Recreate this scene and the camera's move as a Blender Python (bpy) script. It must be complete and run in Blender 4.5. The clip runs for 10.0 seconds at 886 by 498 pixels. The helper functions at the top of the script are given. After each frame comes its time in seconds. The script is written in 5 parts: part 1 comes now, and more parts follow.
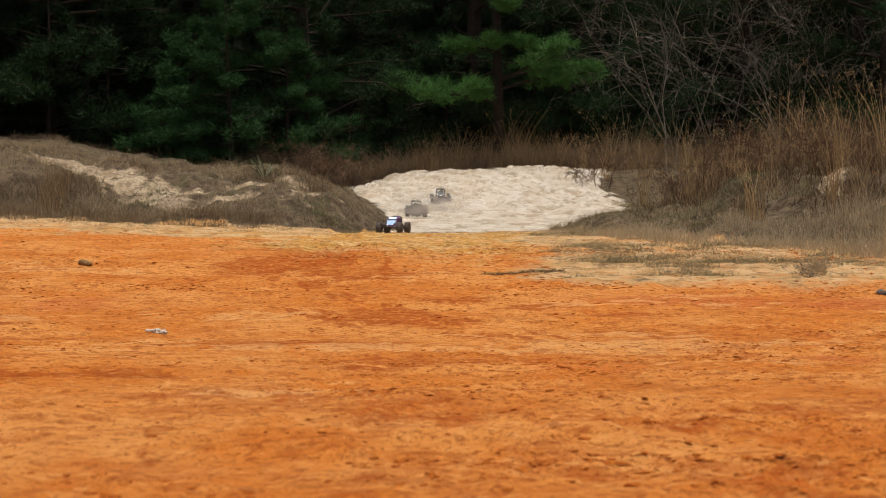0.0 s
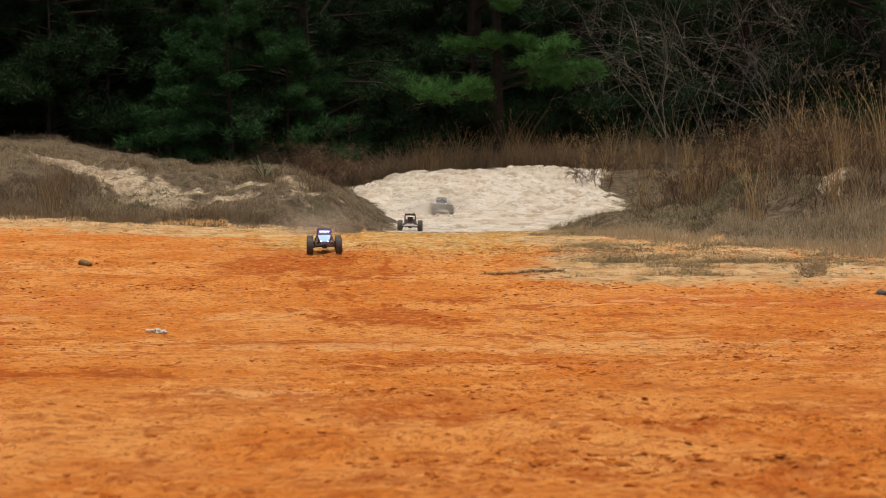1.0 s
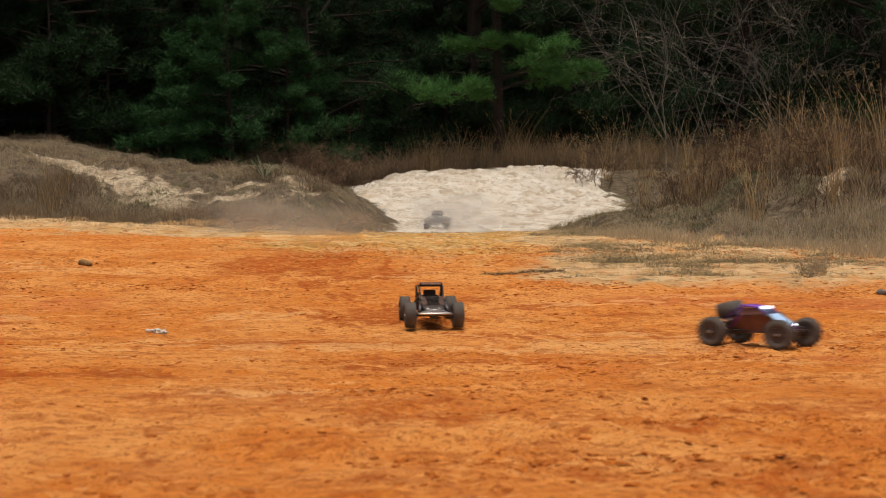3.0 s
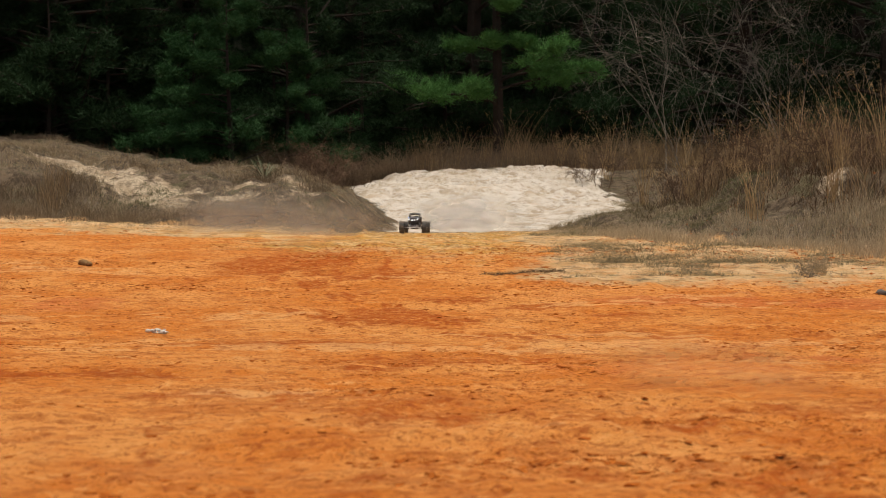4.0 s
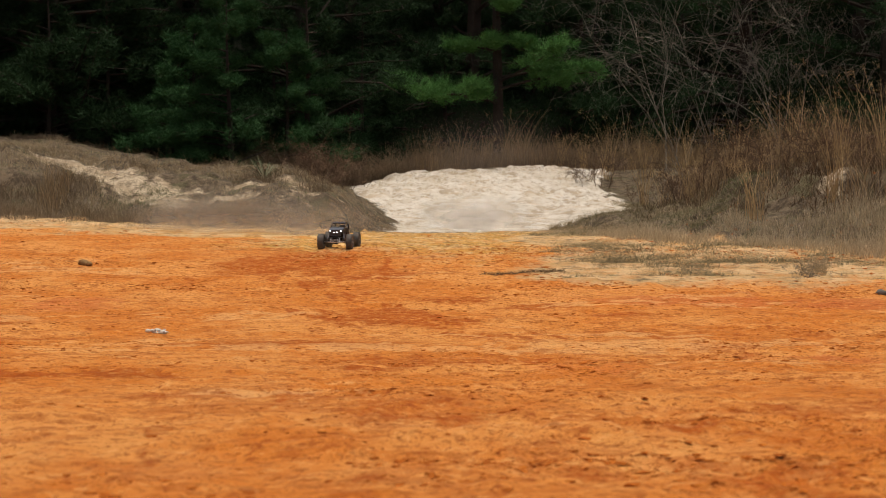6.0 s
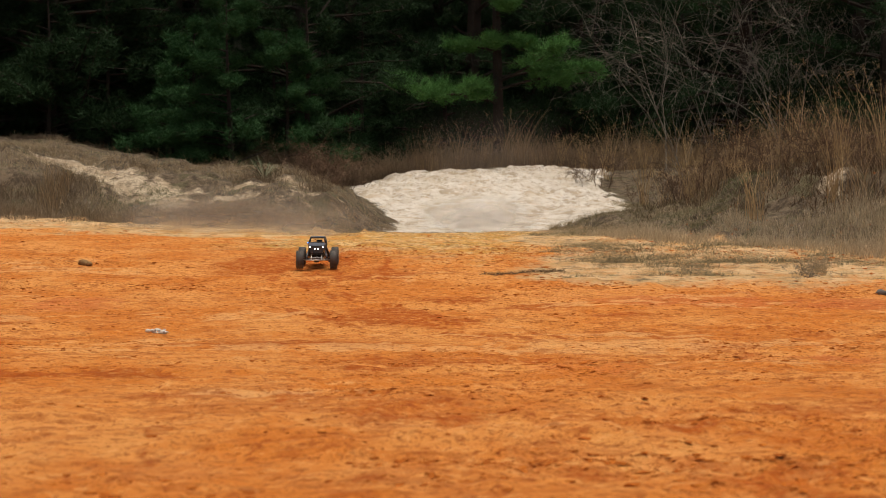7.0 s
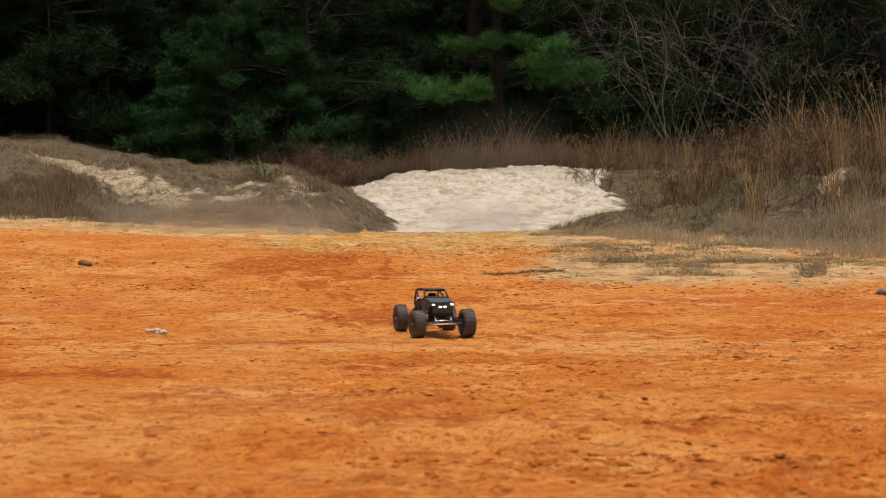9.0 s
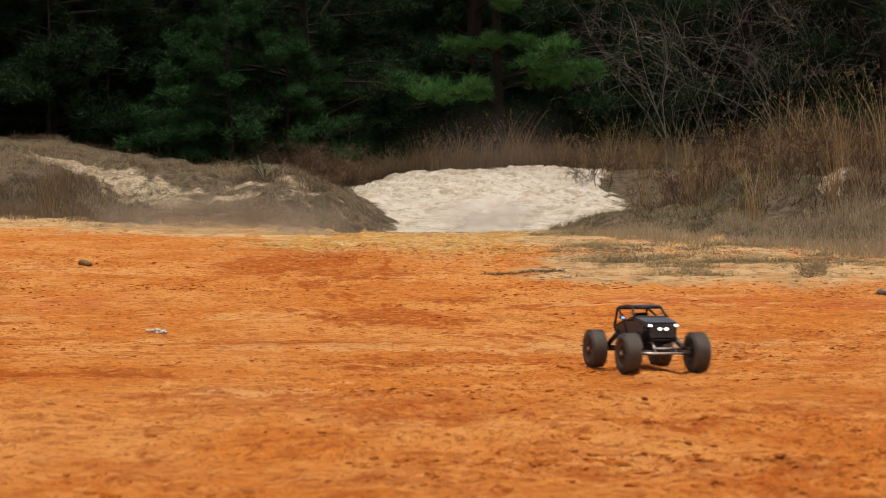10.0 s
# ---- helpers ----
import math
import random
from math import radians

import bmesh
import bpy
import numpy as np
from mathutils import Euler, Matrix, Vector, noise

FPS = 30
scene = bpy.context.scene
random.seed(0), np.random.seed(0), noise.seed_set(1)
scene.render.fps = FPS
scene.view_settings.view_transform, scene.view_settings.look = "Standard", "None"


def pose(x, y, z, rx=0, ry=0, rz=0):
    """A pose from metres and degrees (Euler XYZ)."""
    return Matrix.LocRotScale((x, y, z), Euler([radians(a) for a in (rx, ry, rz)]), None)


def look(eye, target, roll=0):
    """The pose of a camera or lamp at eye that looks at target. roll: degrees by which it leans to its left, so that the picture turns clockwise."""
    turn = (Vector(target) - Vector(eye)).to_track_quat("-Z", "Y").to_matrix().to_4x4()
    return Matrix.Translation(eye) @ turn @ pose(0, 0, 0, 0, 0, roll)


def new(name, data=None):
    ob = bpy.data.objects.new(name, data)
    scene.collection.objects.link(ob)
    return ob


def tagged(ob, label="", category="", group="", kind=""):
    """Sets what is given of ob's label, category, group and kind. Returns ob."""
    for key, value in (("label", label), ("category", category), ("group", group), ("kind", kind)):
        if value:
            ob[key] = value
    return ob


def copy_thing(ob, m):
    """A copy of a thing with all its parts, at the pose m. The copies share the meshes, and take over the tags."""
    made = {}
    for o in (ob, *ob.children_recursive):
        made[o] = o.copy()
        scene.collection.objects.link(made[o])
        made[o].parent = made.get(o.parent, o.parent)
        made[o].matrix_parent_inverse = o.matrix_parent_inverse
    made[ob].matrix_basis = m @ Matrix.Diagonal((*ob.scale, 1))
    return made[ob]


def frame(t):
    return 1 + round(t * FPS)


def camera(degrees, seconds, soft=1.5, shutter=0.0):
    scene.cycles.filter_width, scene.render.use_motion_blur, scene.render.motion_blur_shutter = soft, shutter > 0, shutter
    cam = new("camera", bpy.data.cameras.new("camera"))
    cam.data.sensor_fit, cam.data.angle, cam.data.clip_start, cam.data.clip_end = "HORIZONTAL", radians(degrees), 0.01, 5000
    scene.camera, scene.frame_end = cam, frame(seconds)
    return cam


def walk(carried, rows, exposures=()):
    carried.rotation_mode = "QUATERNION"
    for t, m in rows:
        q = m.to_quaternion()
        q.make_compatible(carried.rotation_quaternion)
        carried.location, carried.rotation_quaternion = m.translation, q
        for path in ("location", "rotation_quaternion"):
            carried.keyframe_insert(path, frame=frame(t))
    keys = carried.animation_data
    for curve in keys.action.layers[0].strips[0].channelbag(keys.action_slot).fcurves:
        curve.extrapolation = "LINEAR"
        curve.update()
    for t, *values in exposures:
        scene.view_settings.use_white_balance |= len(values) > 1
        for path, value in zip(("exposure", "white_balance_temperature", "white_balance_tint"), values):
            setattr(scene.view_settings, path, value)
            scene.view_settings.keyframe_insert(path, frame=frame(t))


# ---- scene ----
cam = camera(32, 10.0, soft=0.9, shutter=0.28)
cam.data.dof.use_dof = True
scene.cycles.transparent_max_bounces = 24
cam.data.dof.focus_distance = 9.5
cam.data.dof.aperture_fstop = 6.5
STAND = pose(0, 0, 1.0, 90 - 3.79, 0, 0)
EXPOSURE = 0.0
walk(cam, [(0.0, STAND), (10.0, STAND)], exposures=[(0.0, EXPOSURE, 6600, 7), (10.0, EXPOSURE, 6600, 7)])

# ---- light: an overcast winter day ----
world = bpy.data.worlds.new("overcast_sky")
scene.world = world
world.use_nodes = True
sky = world.node_tree.nodes.new("ShaderNodeTexSky")
sky.sky_type = "NISHITA"
sky.sun_disc = False
sky.sun_elevation, sky.sun_rotation = radians(84), radians(150)
sky.air_density, sky.dust_density, sky.ozone_density = 0.4, 7.0, 0.5
world.node_tree.links.new(sky.outputs[0], world.node_tree.nodes["Background"].inputs[0])
world.node_tree.nodes["Background"].inputs[1].default_value = 0.12
sun_data = bpy.data.lights.new("sun", "SUN")
sun_data.energy, sun_data.angle, sun_data.color = 2.0, radians(22), (1.0, 0.95, 0.88)
sun = new("sun", sun_data)
sun.matrix_basis = look((1.5, -2.6, 29), (0, 0, 0))

# ---- the lie of the land ----
rng = np.random.default_rng(7)


def smooth(v, a, b):
    u = np.clip((np.asarray(v, float) - a) / (b - a), 0, 1)
    return u * u * (3 - 2 * u)


def softened(knots, sigma):
    """A height profile through (place, height) knots, rounded over."""
    at = np.arange(-40, 140, 0.05)
    val = np.interp(at, [k[0] for k in knots], [k[1] for k in knots])
    ker = np.exp(-0.5 * (np.arange(-60, 61) * 0.05 / sigma) ** 2)
    val = np.convolve(np.pad(val, 60, mode="edge"), ker / ker.sum(), mode="valid")
    return lambda y: np.interp(y, at, val)


MIDDLE = softened([(-30, .36), (2, .36), (3, .33), (4.4, .265), (5.7, .155), (7, .05), (8.2, 0), (10, 0), (12, .01), (14, .05),
                   (16.5, .045), (17.5, 0), (19, -.08), (20.5, -.11), (22, -.08), (25, .07), (26.4, .26), (28.3, .575), (32, .62), (60, 1.2), (120, 1.5)], .3)
FIELD = softened([(-30, .36), (2, .36), (3, .33), (4.4, .265), (5.7, .155), (7, .05), (8.2, 0), (10, 0), (12, .01), (14, .05), (18, .045), (60, .045)], .3)
LEFT_TOP = softened([(-30, 1.2), (-8, 1.1), (-5.9, .90), (-4.8, .74), (-3.6, .58), (-2.6, .54), (-1.9, .54), (-1.3, .30), (-.8, .12), (-.35, 0), (0, 0)], .12)


def lattice(x, y, seed):
    """Value noise, about -1 to 1."""
    xi, yi = np.floor(x).astype(np.int64), np.floor(y).astype(np.int64)
    u, v = x - xi, y - yi
    u, v = u * u * (3 - 2 * u), v * v * (3 - 2 * v)

    def h(a, b):
        n = (a * 374761393 + b * 668265263 + seed * 974634721) & 0x7FFFFFFF
        n = ((n ^ (n >> 13)) * 1274126177) & 0x7FFFFFFF
        return ((n ^ (n >> 16)) & 0xFFFF) / 32767.5 - 1
    return (h(xi, yi) * (1 - u) + h(xi + 1, yi) * u) * (1 - v) + (h(xi, yi + 1) * (1 - u) + h(xi + 1, yi + 1) * u) * v


def banks(x, y):
    mid = MIDDLE(y) - (.14 * (1 - smooth(x, -1.6, 1.2)) + .2 * (1 - smooth(x, -1.7, -.6))) * smooth(y, 25.5, 28.3) * (1 - smooth(y, 30, 33))
    # the sand cut opens to the left as it goes back
    back = 1.7 * smooth(x, -1.4, -.75)
    inset = -x - np.clip(y - 20, 0, 8) * .11
    low = np.minimum(mid, .04)
    foot_left = low + (FIELD(y) - low) * smooth(inset, .6, 1.5)
    left = foot_left - .05 + 1.05 * LEFT_TOP(x + np.clip(y - 20, 0, 8) * .11) * smooth(y - back, 17.8, 20.3 - back * .4)
    foot = np.interp(y, [10, 12, 13.2, 14.4, 15.3, 18, 19.5, 22.2], [7, 4.9, 3.85, 2.95, 2.1, 1.25, 1.15, 2.5])
    d = (x - foot) * .85
    foot_right = np.minimum(mid, .3) + (FIELD(np.minimum(y, 18)) - np.minimum(mid, .3)) * np.maximum(smooth(d, .0, .9), 1 - smooth(y, 17, 18.5))
    right = foot_right - .05 + .56 * smooth(d, .1, 2.3 + 1.1 * smooth(y, 16.5, 19)) + .20 * smooth(d + .22 * lattice(x * 1.6, y * 1.6, 55) + .08 * lattice(x * 6, y * 6, 56), 1.75, 1.95) - 3 * (1 - smooth(d, -.6, .1))
    left = left - 3 * (1 - smooth(-x - np.clip(y - 20, 0, 8) * .11, .0, .45)) - 3 * (1 - smooth(y - back, 17, 18))
    return mid, left, right, d


def lie(x, y):
    """Height of the ground, without its clods and ruts."""
    x, y = np.asarray(x, float), np.asarray(y, float)
    mid, left, right, d = banks(x, y)
    side = smooth(np.abs(x - .2), 1.3, 1.9)
    base = mid * (1 - side) + np.maximum(mid, FIELD(y)) * side + .13 * smooth(-x, 1.5, 5.5) * smooth(y, 13, 18) * (1 - smooth(y, 21, 24))
    k = .025
    m = np.maximum(np.maximum(base, left), right)
    return m + k * np.log(np.exp((base - m) / k) + np.exp((left - m) / k) + np.exp((right - m) / k))


def patches_of(x, y, spots):
    """How much of any of the soft-edged patches (x, y, half width, half depth, amount) lies there."""
    out = 0 * x
    for px, py, rx, ry, k in spots:
        out = np.maximum(out, k * np.exp(-(((x - px) / rx) ** 2 + ((y - py) / ry) ** 2)))
    return out


def bare_left(x, y):
    """Where the left-hand bank has washed out to bare loam: a gully down its face, and small scars."""
    ax, ay, bx, by = -5.15, 20.5, -3.35, 19.2
    u = np.clip(((x - ax) * (bx - ax) + (y - ay) * (by - ay)) / ((bx - ax) ** 2 + (by - ay) ** 2), 0, 1)
    off = np.hypot(x - ax - u * (bx - ax), (y - ay - u * (by - ay)) * .8)
    gully = np.exp(-(off / (.30 - .10 * u)) ** 2)
    scars = patches_of(x, y, [(-3.2, 19.46, .30, .13, .9), (-2.72, 19.3, .26, .10, .95), (-2.0, 20.07, .26, .16, .95), (-1.74, 19.6, .26, .11, .9), (-2.5, 19.75, .22, .09, .7), (-3.6, 19.8, .2, .1, .6)])
    return np.clip(np.maximum(gully, scars) + .30 * lattice(x * 4, y * 5, 57) + .22 * lattice(x * 10, y * 11, 58), 0, 1) * (x < -1.2) * (y > 18.5) * (y < 21.8)


HOLLOW = [(-3.88, 19.02, .34, .13, 1.0)]

# ---- materials ----
def shader(name):
    m = bpy.data.materials.new(name)
    m.use_nodes = True
    t = m.node_tree
    return m, t, t.nodes["Principled BSDF"]


def add_node(t, kind, **inputs):
    n = t.nodes.new(kind)
    for k, v in inputs.items():
        n.inputs[k].default_value = v
    return n


def noise_of(t, where, scale, detail=4.0, rough=.6, stretch=(1, 1, 1)):
    mp = t.nodes.new("ShaderNodeMapping")
    mp.inputs["Scale"].default_value = stretch
    t.links.new(where, mp.inputs["Vector"])
    n = add_node(t, "ShaderNodeTexNoise", Scale=scale, Detail=detail, Roughness=rough)
    t.links.new(mp.outputs[0], n.inputs["Vector"])
    return n.outputs[0]


def ramp(t, fac, a, b, ca=(0, 0, 0, 1), cb=(1, 1, 1, 1)):
    r = t.nodes.new("ShaderNodeValToRGB")
    r.color_ramp.elements[0].position, r.color_ramp.elements[0].color = a, ca
    r.color_ramp.elements[1].position, r.color_ramp.elements[1].color = b, cb
    t.links.new(fac, r.inputs[0])
    return r.outputs[0]


def blend(t, fac, a, b, mode="MIX"):
    m = t.nodes.new("ShaderNodeMix")
    m.data_type, m.blend_type = "RGBA", mode
    for sock, v in ((m.inputs[0], fac), (m.inputs[6], a), (m.inputs[7], b)):
        if isinstance(v, (float, int)):
            sock.default_value = v
        elif isinstance(v, tuple):
            sock.default_value = v if len(v) == 4 else (*v, 1)
        else:
            t.links.new(v, sock)
    return m.outputs[2]


def scaled(t, fac, k):
    m = t.nodes.new("ShaderNodeMath")
    m.operation, m.use_clamp = "MULTIPLY", True
    t.links.new(fac, m.inputs[0])
    if isinstance(k, (int, float)):
        m.inputs[1].default_value = k
    else:
        t.links.new(k, m.inputs[1])
    return m.outputs[0]


def relief(t, bsdf, height, strength, distance):
    b = add_node(t, "ShaderNodeBump", Strength=strength, Distance=distance)
    t.links.new(height, b.inputs["Height"])
    t.links.new(b.outputs[0], bsdf.inputs["Normal"])


def plain(name, colour, other, scale, rough=.6, metal=0.0, bump=.2, depth=.002, dusty=0.0, islands=0.0):
    """A surface of two mixed tones at two scales, with fine relief; dusty: how much orange dust lies on it."""
    m, t, b = shader(name)
    where = t.nodes.new("ShaderNodeTexCoord").outputs["Object"]
    big, fine = noise_of(t, where, scale), noise_of(t, where, scale * 9, 3)
    c = blend(t, ramp(t, big, .35, .65), colour, other)
    c = blend(t, scaled(t, ramp(t, fine, .4, .7), .35), c, tuple(v * .6 for v in colour))
    if islands:
        g = t.nodes.new("ShaderNodeNewGeometry")
        c = blend(t, scaled(t, g.outputs["Random Per Island"], islands), c, tuple(v * .45 for v in other))
    if dusty:
        c = blend(t, scaled(t, ramp(t, noise_of(t, where, scale * 2.3, 5), .38, .72), dusty), c, (.36, .17, .07))
    t.links.new(c, b.inputs["Base Color"])
    b.inputs["Roughness"].default_value, b.inputs["Metallic"].default_value = rough, metal
    if rough > .8:
        b.inputs["Specular IOR Level"].default_value = .08
    relief(t, b, fine, bump, depth)
    return m


def glowing(name, colour, power):
    m, t, b = shader(name)
    b.inputs["Base Color"].default_value = (*colour, 1)
    b.inputs["Emission Color"].default_value = (*colour, 1)
    b.inputs["Emission Strength"].default_value = power
    return m


def foliage(name, a, b_col, rough=.6, through_light=.0):
    m, t, b = shader(name)
    g = t.nodes.new("ShaderNodeNewGeometry")
    o = t.nodes.new("ShaderNodeObjectInfo")
    c = blend(t, g.outputs["Random Per Island"], a, b_col)
    c = blend(t, scaled(t, o.outputs["Random"], .35), c, tuple(v * .55 for v in a))
    t.links.new(c, b.inputs["Base Color"])
    b.inputs["Roughness"].default_value = rough
    b.inputs["Specular IOR Level"].default_value = .06
    if through_light:
        thru = t.nodes.new("ShaderNodeBsdfTranslucent")
        t.links.new(c, thru.inputs[0])
        mx = add_node(t, "ShaderNodeMixShader")
        mx.inputs[0].default_value = through_light
        t.links.new(b.outputs[0], mx.inputs[1])
        t.links.new(thru.outputs[0], mx.inputs[2])
        t.links.new(mx.outputs[0], t.nodes["Material Output"].inputs[0])
    return m


def soil_material():
    """Orange clay, yellow verge, white sand and leaf litter, mixed by what lies where, with ragged borders."""
    m, t, b = shader("clay_and_sand")
    where = t.nodes.new("ShaderNodeNewGeometry").outputs["Position"]
    ragged = noise_of(t, where, 5, 6, .75)

    def kind(name, wide=.15):
        a = t.nodes.new("ShaderNodeAttribute")
        a.attribute_name = name
        s1 = t.nodes.new("ShaderNodeMath")
        s1.operation = "MULTIPLY_ADD"
        t.links.new(ragged, s1.inputs[0])
        s1.inputs[1].default_value, s1.inputs[2].default_value = 2.4, -1.2
        s2 = t.nodes.new("ShaderNodeMath")
        s2.operation = "ADD"
        t.links.new(s1.outputs[0], s2.inputs[0])
        t.links.new(a.outputs["Fac"], s2.inputs[1])
        return scaled(t, ramp(t, s2.outputs[0], .5 - wide, .5 + wide), ramp(t, a.outputs["Fac"], .0, .12))
    patches = noise_of(t, where, .8, 5, .62)
    mid = noise_of(t, where, 2.6, 6, .68)
    mid2 = noise_of(t, where, 4.1, 6, .7, (.6, 1.2, 1))
    grain = noise_of(t, where, 8, 7, .72)
    grain2 = noise_of(t, where, 10, 5, .68)
    grit = noise_of(t, where, 48, 4, .75)
    clay = blend(t, ramp(t, patches, .44, .56), (.66, .215, .036), (.735, .305, .078))
    clay = blend(t, scaled(t, ramp(t, mid, .50, .64), .35), clay, (.78, .37, .12))
    clay = blend(t, scaled(t, ramp(t, mid2, .51, .60), .42), clay, (.50, .125, .018))
    speck = noise_of(t, where, 21, 4, .7, (.8, 1.2, 1))
    clay = blend(t, scaled(t, scaled(t, kind("damp"), ramp(t, speck, .36, .54, (.55, .55, .55, 1))), .92), clay, (.45, .098, .010))
    clay = blend(t, scaled(t, kind("red"), .6), clay, (.60, .155, .045))
    clay = blend(t, scaled(t, kind("pale"), .6), clay, (.80, .43, .165))
    clay = blend(t, scaled(t, ramp(t, grain, .555, .60), .45), clay, (.36, .076, .010))
    clay = blend(t, scaled(t, ramp(t, speck, .565, .61), .58), clay, (.30, .062, .009))
    clay = blend(t, scaled(t, ramp(t, speck, .36, .42, (1, 1, 1, 1), (0, 0, 0, 1)), .35), clay, (.86, .47, .17))
    clay = blend(t, scaled(t, ramp(t, grain2, .54, .64), .26), clay, (.84, .42, .13))
    clay = blend(t, scaled(t, ramp(t, grit, .56, .62), .7), clay, (.33, .075, .012))
    yellow = blend(t, ramp(t, mid, .44, .56), (.62, .335, .085), (.72, .47, .21))
    yellow = blend(t, scaled(t, ramp(t, mid2, .54, .60), .6), yellow, (.60, .24, .05))
    yellow = blend(t, scaled(t, ramp(t, grain, .53, .60), .75), yellow, (.24, .125, .04))
    yellow = blend(t, scaled(t, ramp(t, speck, .55, .60), .7), yellow, (.22, .115, .04))
    c = blend(t, kind("yellow", .5), clay, yellow)
    cream = blend(t, ramp(t, mid, .44, .56), (.57, .345, .15), (.68, .46, .24))
    cream = blend(t, scaled(t, ramp(t, grain, .52, .60), .7), cream, (.22, .14, .07))
    c = blend(t, kind("cream", .4), c, cream)
    litter = blend(t, ramp(t, grain, .42, .58), (.070, .050, .032), (.18, .135, .088))
    litter = blend(t, scaled(t, ramp(t, mid2, .52, .60), .6), litter, (.10, .095, .045))
    litter = blend(t, scaled(t, ramp(t, grit, .57, .67), .5), litter, (.30, .235, .155))
    c = blend(t, kind("litter"), c, litter)
    loam = blend(t, ramp(t, mid, .42, .58), (.40, .30, .19), (.56, .45, .31))
    loam = blend(t, scaled(t, ramp(t, mid2, .50, .58), .6), loam, (.27, .20, .125))
    loam = blend(t, scaled(t, ramp(t, grain, .52, .58), .7), loam, (.16, .115, .07))
    c = blend(t, kind("loam"), c, loam)
    sand = blend(t, ramp(t, mid, .42, .58), (.60, .52, .41), (.71, .65, .56))
    # brown streaks put the shade of ledges and rills into the sand colour
    rills = noise_of(t, where, 2.2, 6, .72, (1.5, .55, 2.4))
    sand = blend(t, scaled(t, ramp(t, rills, .52, .60), .85), sand, (.40, .31, .21))
    sand = blend(t, scaled(t, ramp(t, grain, .54, .59), .6), sand, (.36, .28, .18))
    sand = blend(t, scaled(t, ramp(t, mid2, .55, .60), .5), sand, (.54, .40, .25))
    c = blend(t, kind("sand"), c, sand)
    t.links.new(c, b.inputs["Base Color"])
    b.inputs["Roughness"].default_value = .95
    b.inputs["Specular IOR Level"].default_value = .12
    relief(t, b, blend(t, .5, grain, grit), 1.0, .05)
    return m


def dust_material(name, colour, density):
    """Airborne dust: thin, thinner towards the sides of the cloud, uneven inside."""
    m, t, b = shader(name)
    t.nodes.remove(b)
    gen = t.nodes.new("ShaderNodeTexCoord").outputs["Generated"]
    mp = t.nodes.new("ShaderNodeMapping")
    mp.inputs["Location"].default_value, mp.inputs["Scale"].default_value = (-1, 0, -1), (2, 0, 2)
    t.links.new(gen, mp.inputs["Vector"])
    ln = t.nodes.new("ShaderNodeVectorMath")
    ln.operation = "LENGTH"
    t.links.new(mp.outputs[0], ln.inputs[0])
    fall = ramp(t, ln.outputs["Value"], .0, .94, (1, 1, 1, 1), (0, 0, 0, 1))
    fall.node.color_ramp.interpolation = "EASE"
    fall = scaled(t, fall, fall)
    clumps = noise_of(t, gen, 2.6, 5, .55)
    fac = scaled(t, scaled(t, fall, ramp(t, clumps, .18, .62)), density)
    lit = add_node(t, "ShaderNodeBsdfDiffuse", Color=(*colour, 1))
    thru = add_node(t, "ShaderNodeBsdfTranslucent", Color=(*colour, 1))
    d = t.nodes.new("ShaderNodeMixShader")
    t.links.new(lit.outputs[0], d.inputs[1])
    t.links.new(thru.outputs[0], d.inputs[2])
    tr = t.nodes.new("ShaderNodeBsdfTransparent")
    mx = t.nodes.new("ShaderNodeMixShader")
    t.links.new(fac, mx.inputs[0])
    t.links.new(tr.outputs[0], mx.inputs[1])
    t.links.new(d.outputs[0], mx.inputs[2])
    t.links.new(mx.outputs[0], t.nodes["Material Output"].inputs[0])
    return m


SOIL = soil_material()
BARK = plain("pine_bark", (.032, .026, .021), (.055, .042, .033), 3, .95, 0, .8, .02)
TWIG = plain("grey_twig", (.25, .225, .18), (.16, .14, .11), 2, .9)
# one needle green as lit, half-lit and shaded; the light is in the colour
NEEDLE_LIT = foliage("pine_needles", (.064, .165, .042), (.095, .21, .056))
NEEDLE_MID = foliage("half_lit_pine_needles", (.028, .078, .026), (.044, .102, .034))
NEEDLE_SHADED = foliage("shaded_pine_needles", (.017, .038, .014), (.026, .053, .020))
STRAW = foliage("dry_broom_grass", (.48, .34, .19), (.25, .17, .09), .75, .4)
GREY_STONE = plain("grey_stone", (.16, .145, .13), (.10, .092, .085), 9, .9, 0, .6, .01)
HAY = foliage("dead_grass", (.52, .41, .26), (.29, .215, .13), .8, .4)
WEED = foliage("grey_weeds", (.32, .26, .155), (.16, .14, .075), .8, .35)
CRUMB = plain("pale_bank_stone", (.60, .50, .37), (.42, .34, .24), 9, .95, 0, .6, .006, 0, .5)
YUCCA = foliage("yucca_leaf", (.13, .155, .085), (.20, .21, .13), .6)
HERB = foliage("green_weeds", (.13, .145, .065), (.17, .16, .08), .7)
RUBBER = plain("dusty_rubber", (.085, .086, .082), (.125, .122, .112), 14, .88, 0, .5, .002, .16)
BLACK = plain("black_steel_tube", (.012, .012, .013), (.02, .02, .022), 20, .45, .3, .1, .001, .12)
DARK = plain("black_plastic", (.015, .015, .017), (.028, .027, .027), 18, .55, 0, .2, .001, .2)
STEEL = plain("bare_steel", (.62, .60, .57), (.45, .43, .41), 25, .32, .9, .1, .0005, .15)
RIM = plain("dark_rim", (.10, .10, .11), (.06, .06, .06), 20, .4, .7, .1, .0005, .3)
SLATE = plain("slate_blue_paint", (.045, .065, .09), (.085, .11, .135), 12, .45, 0, .05, .0005, .16)
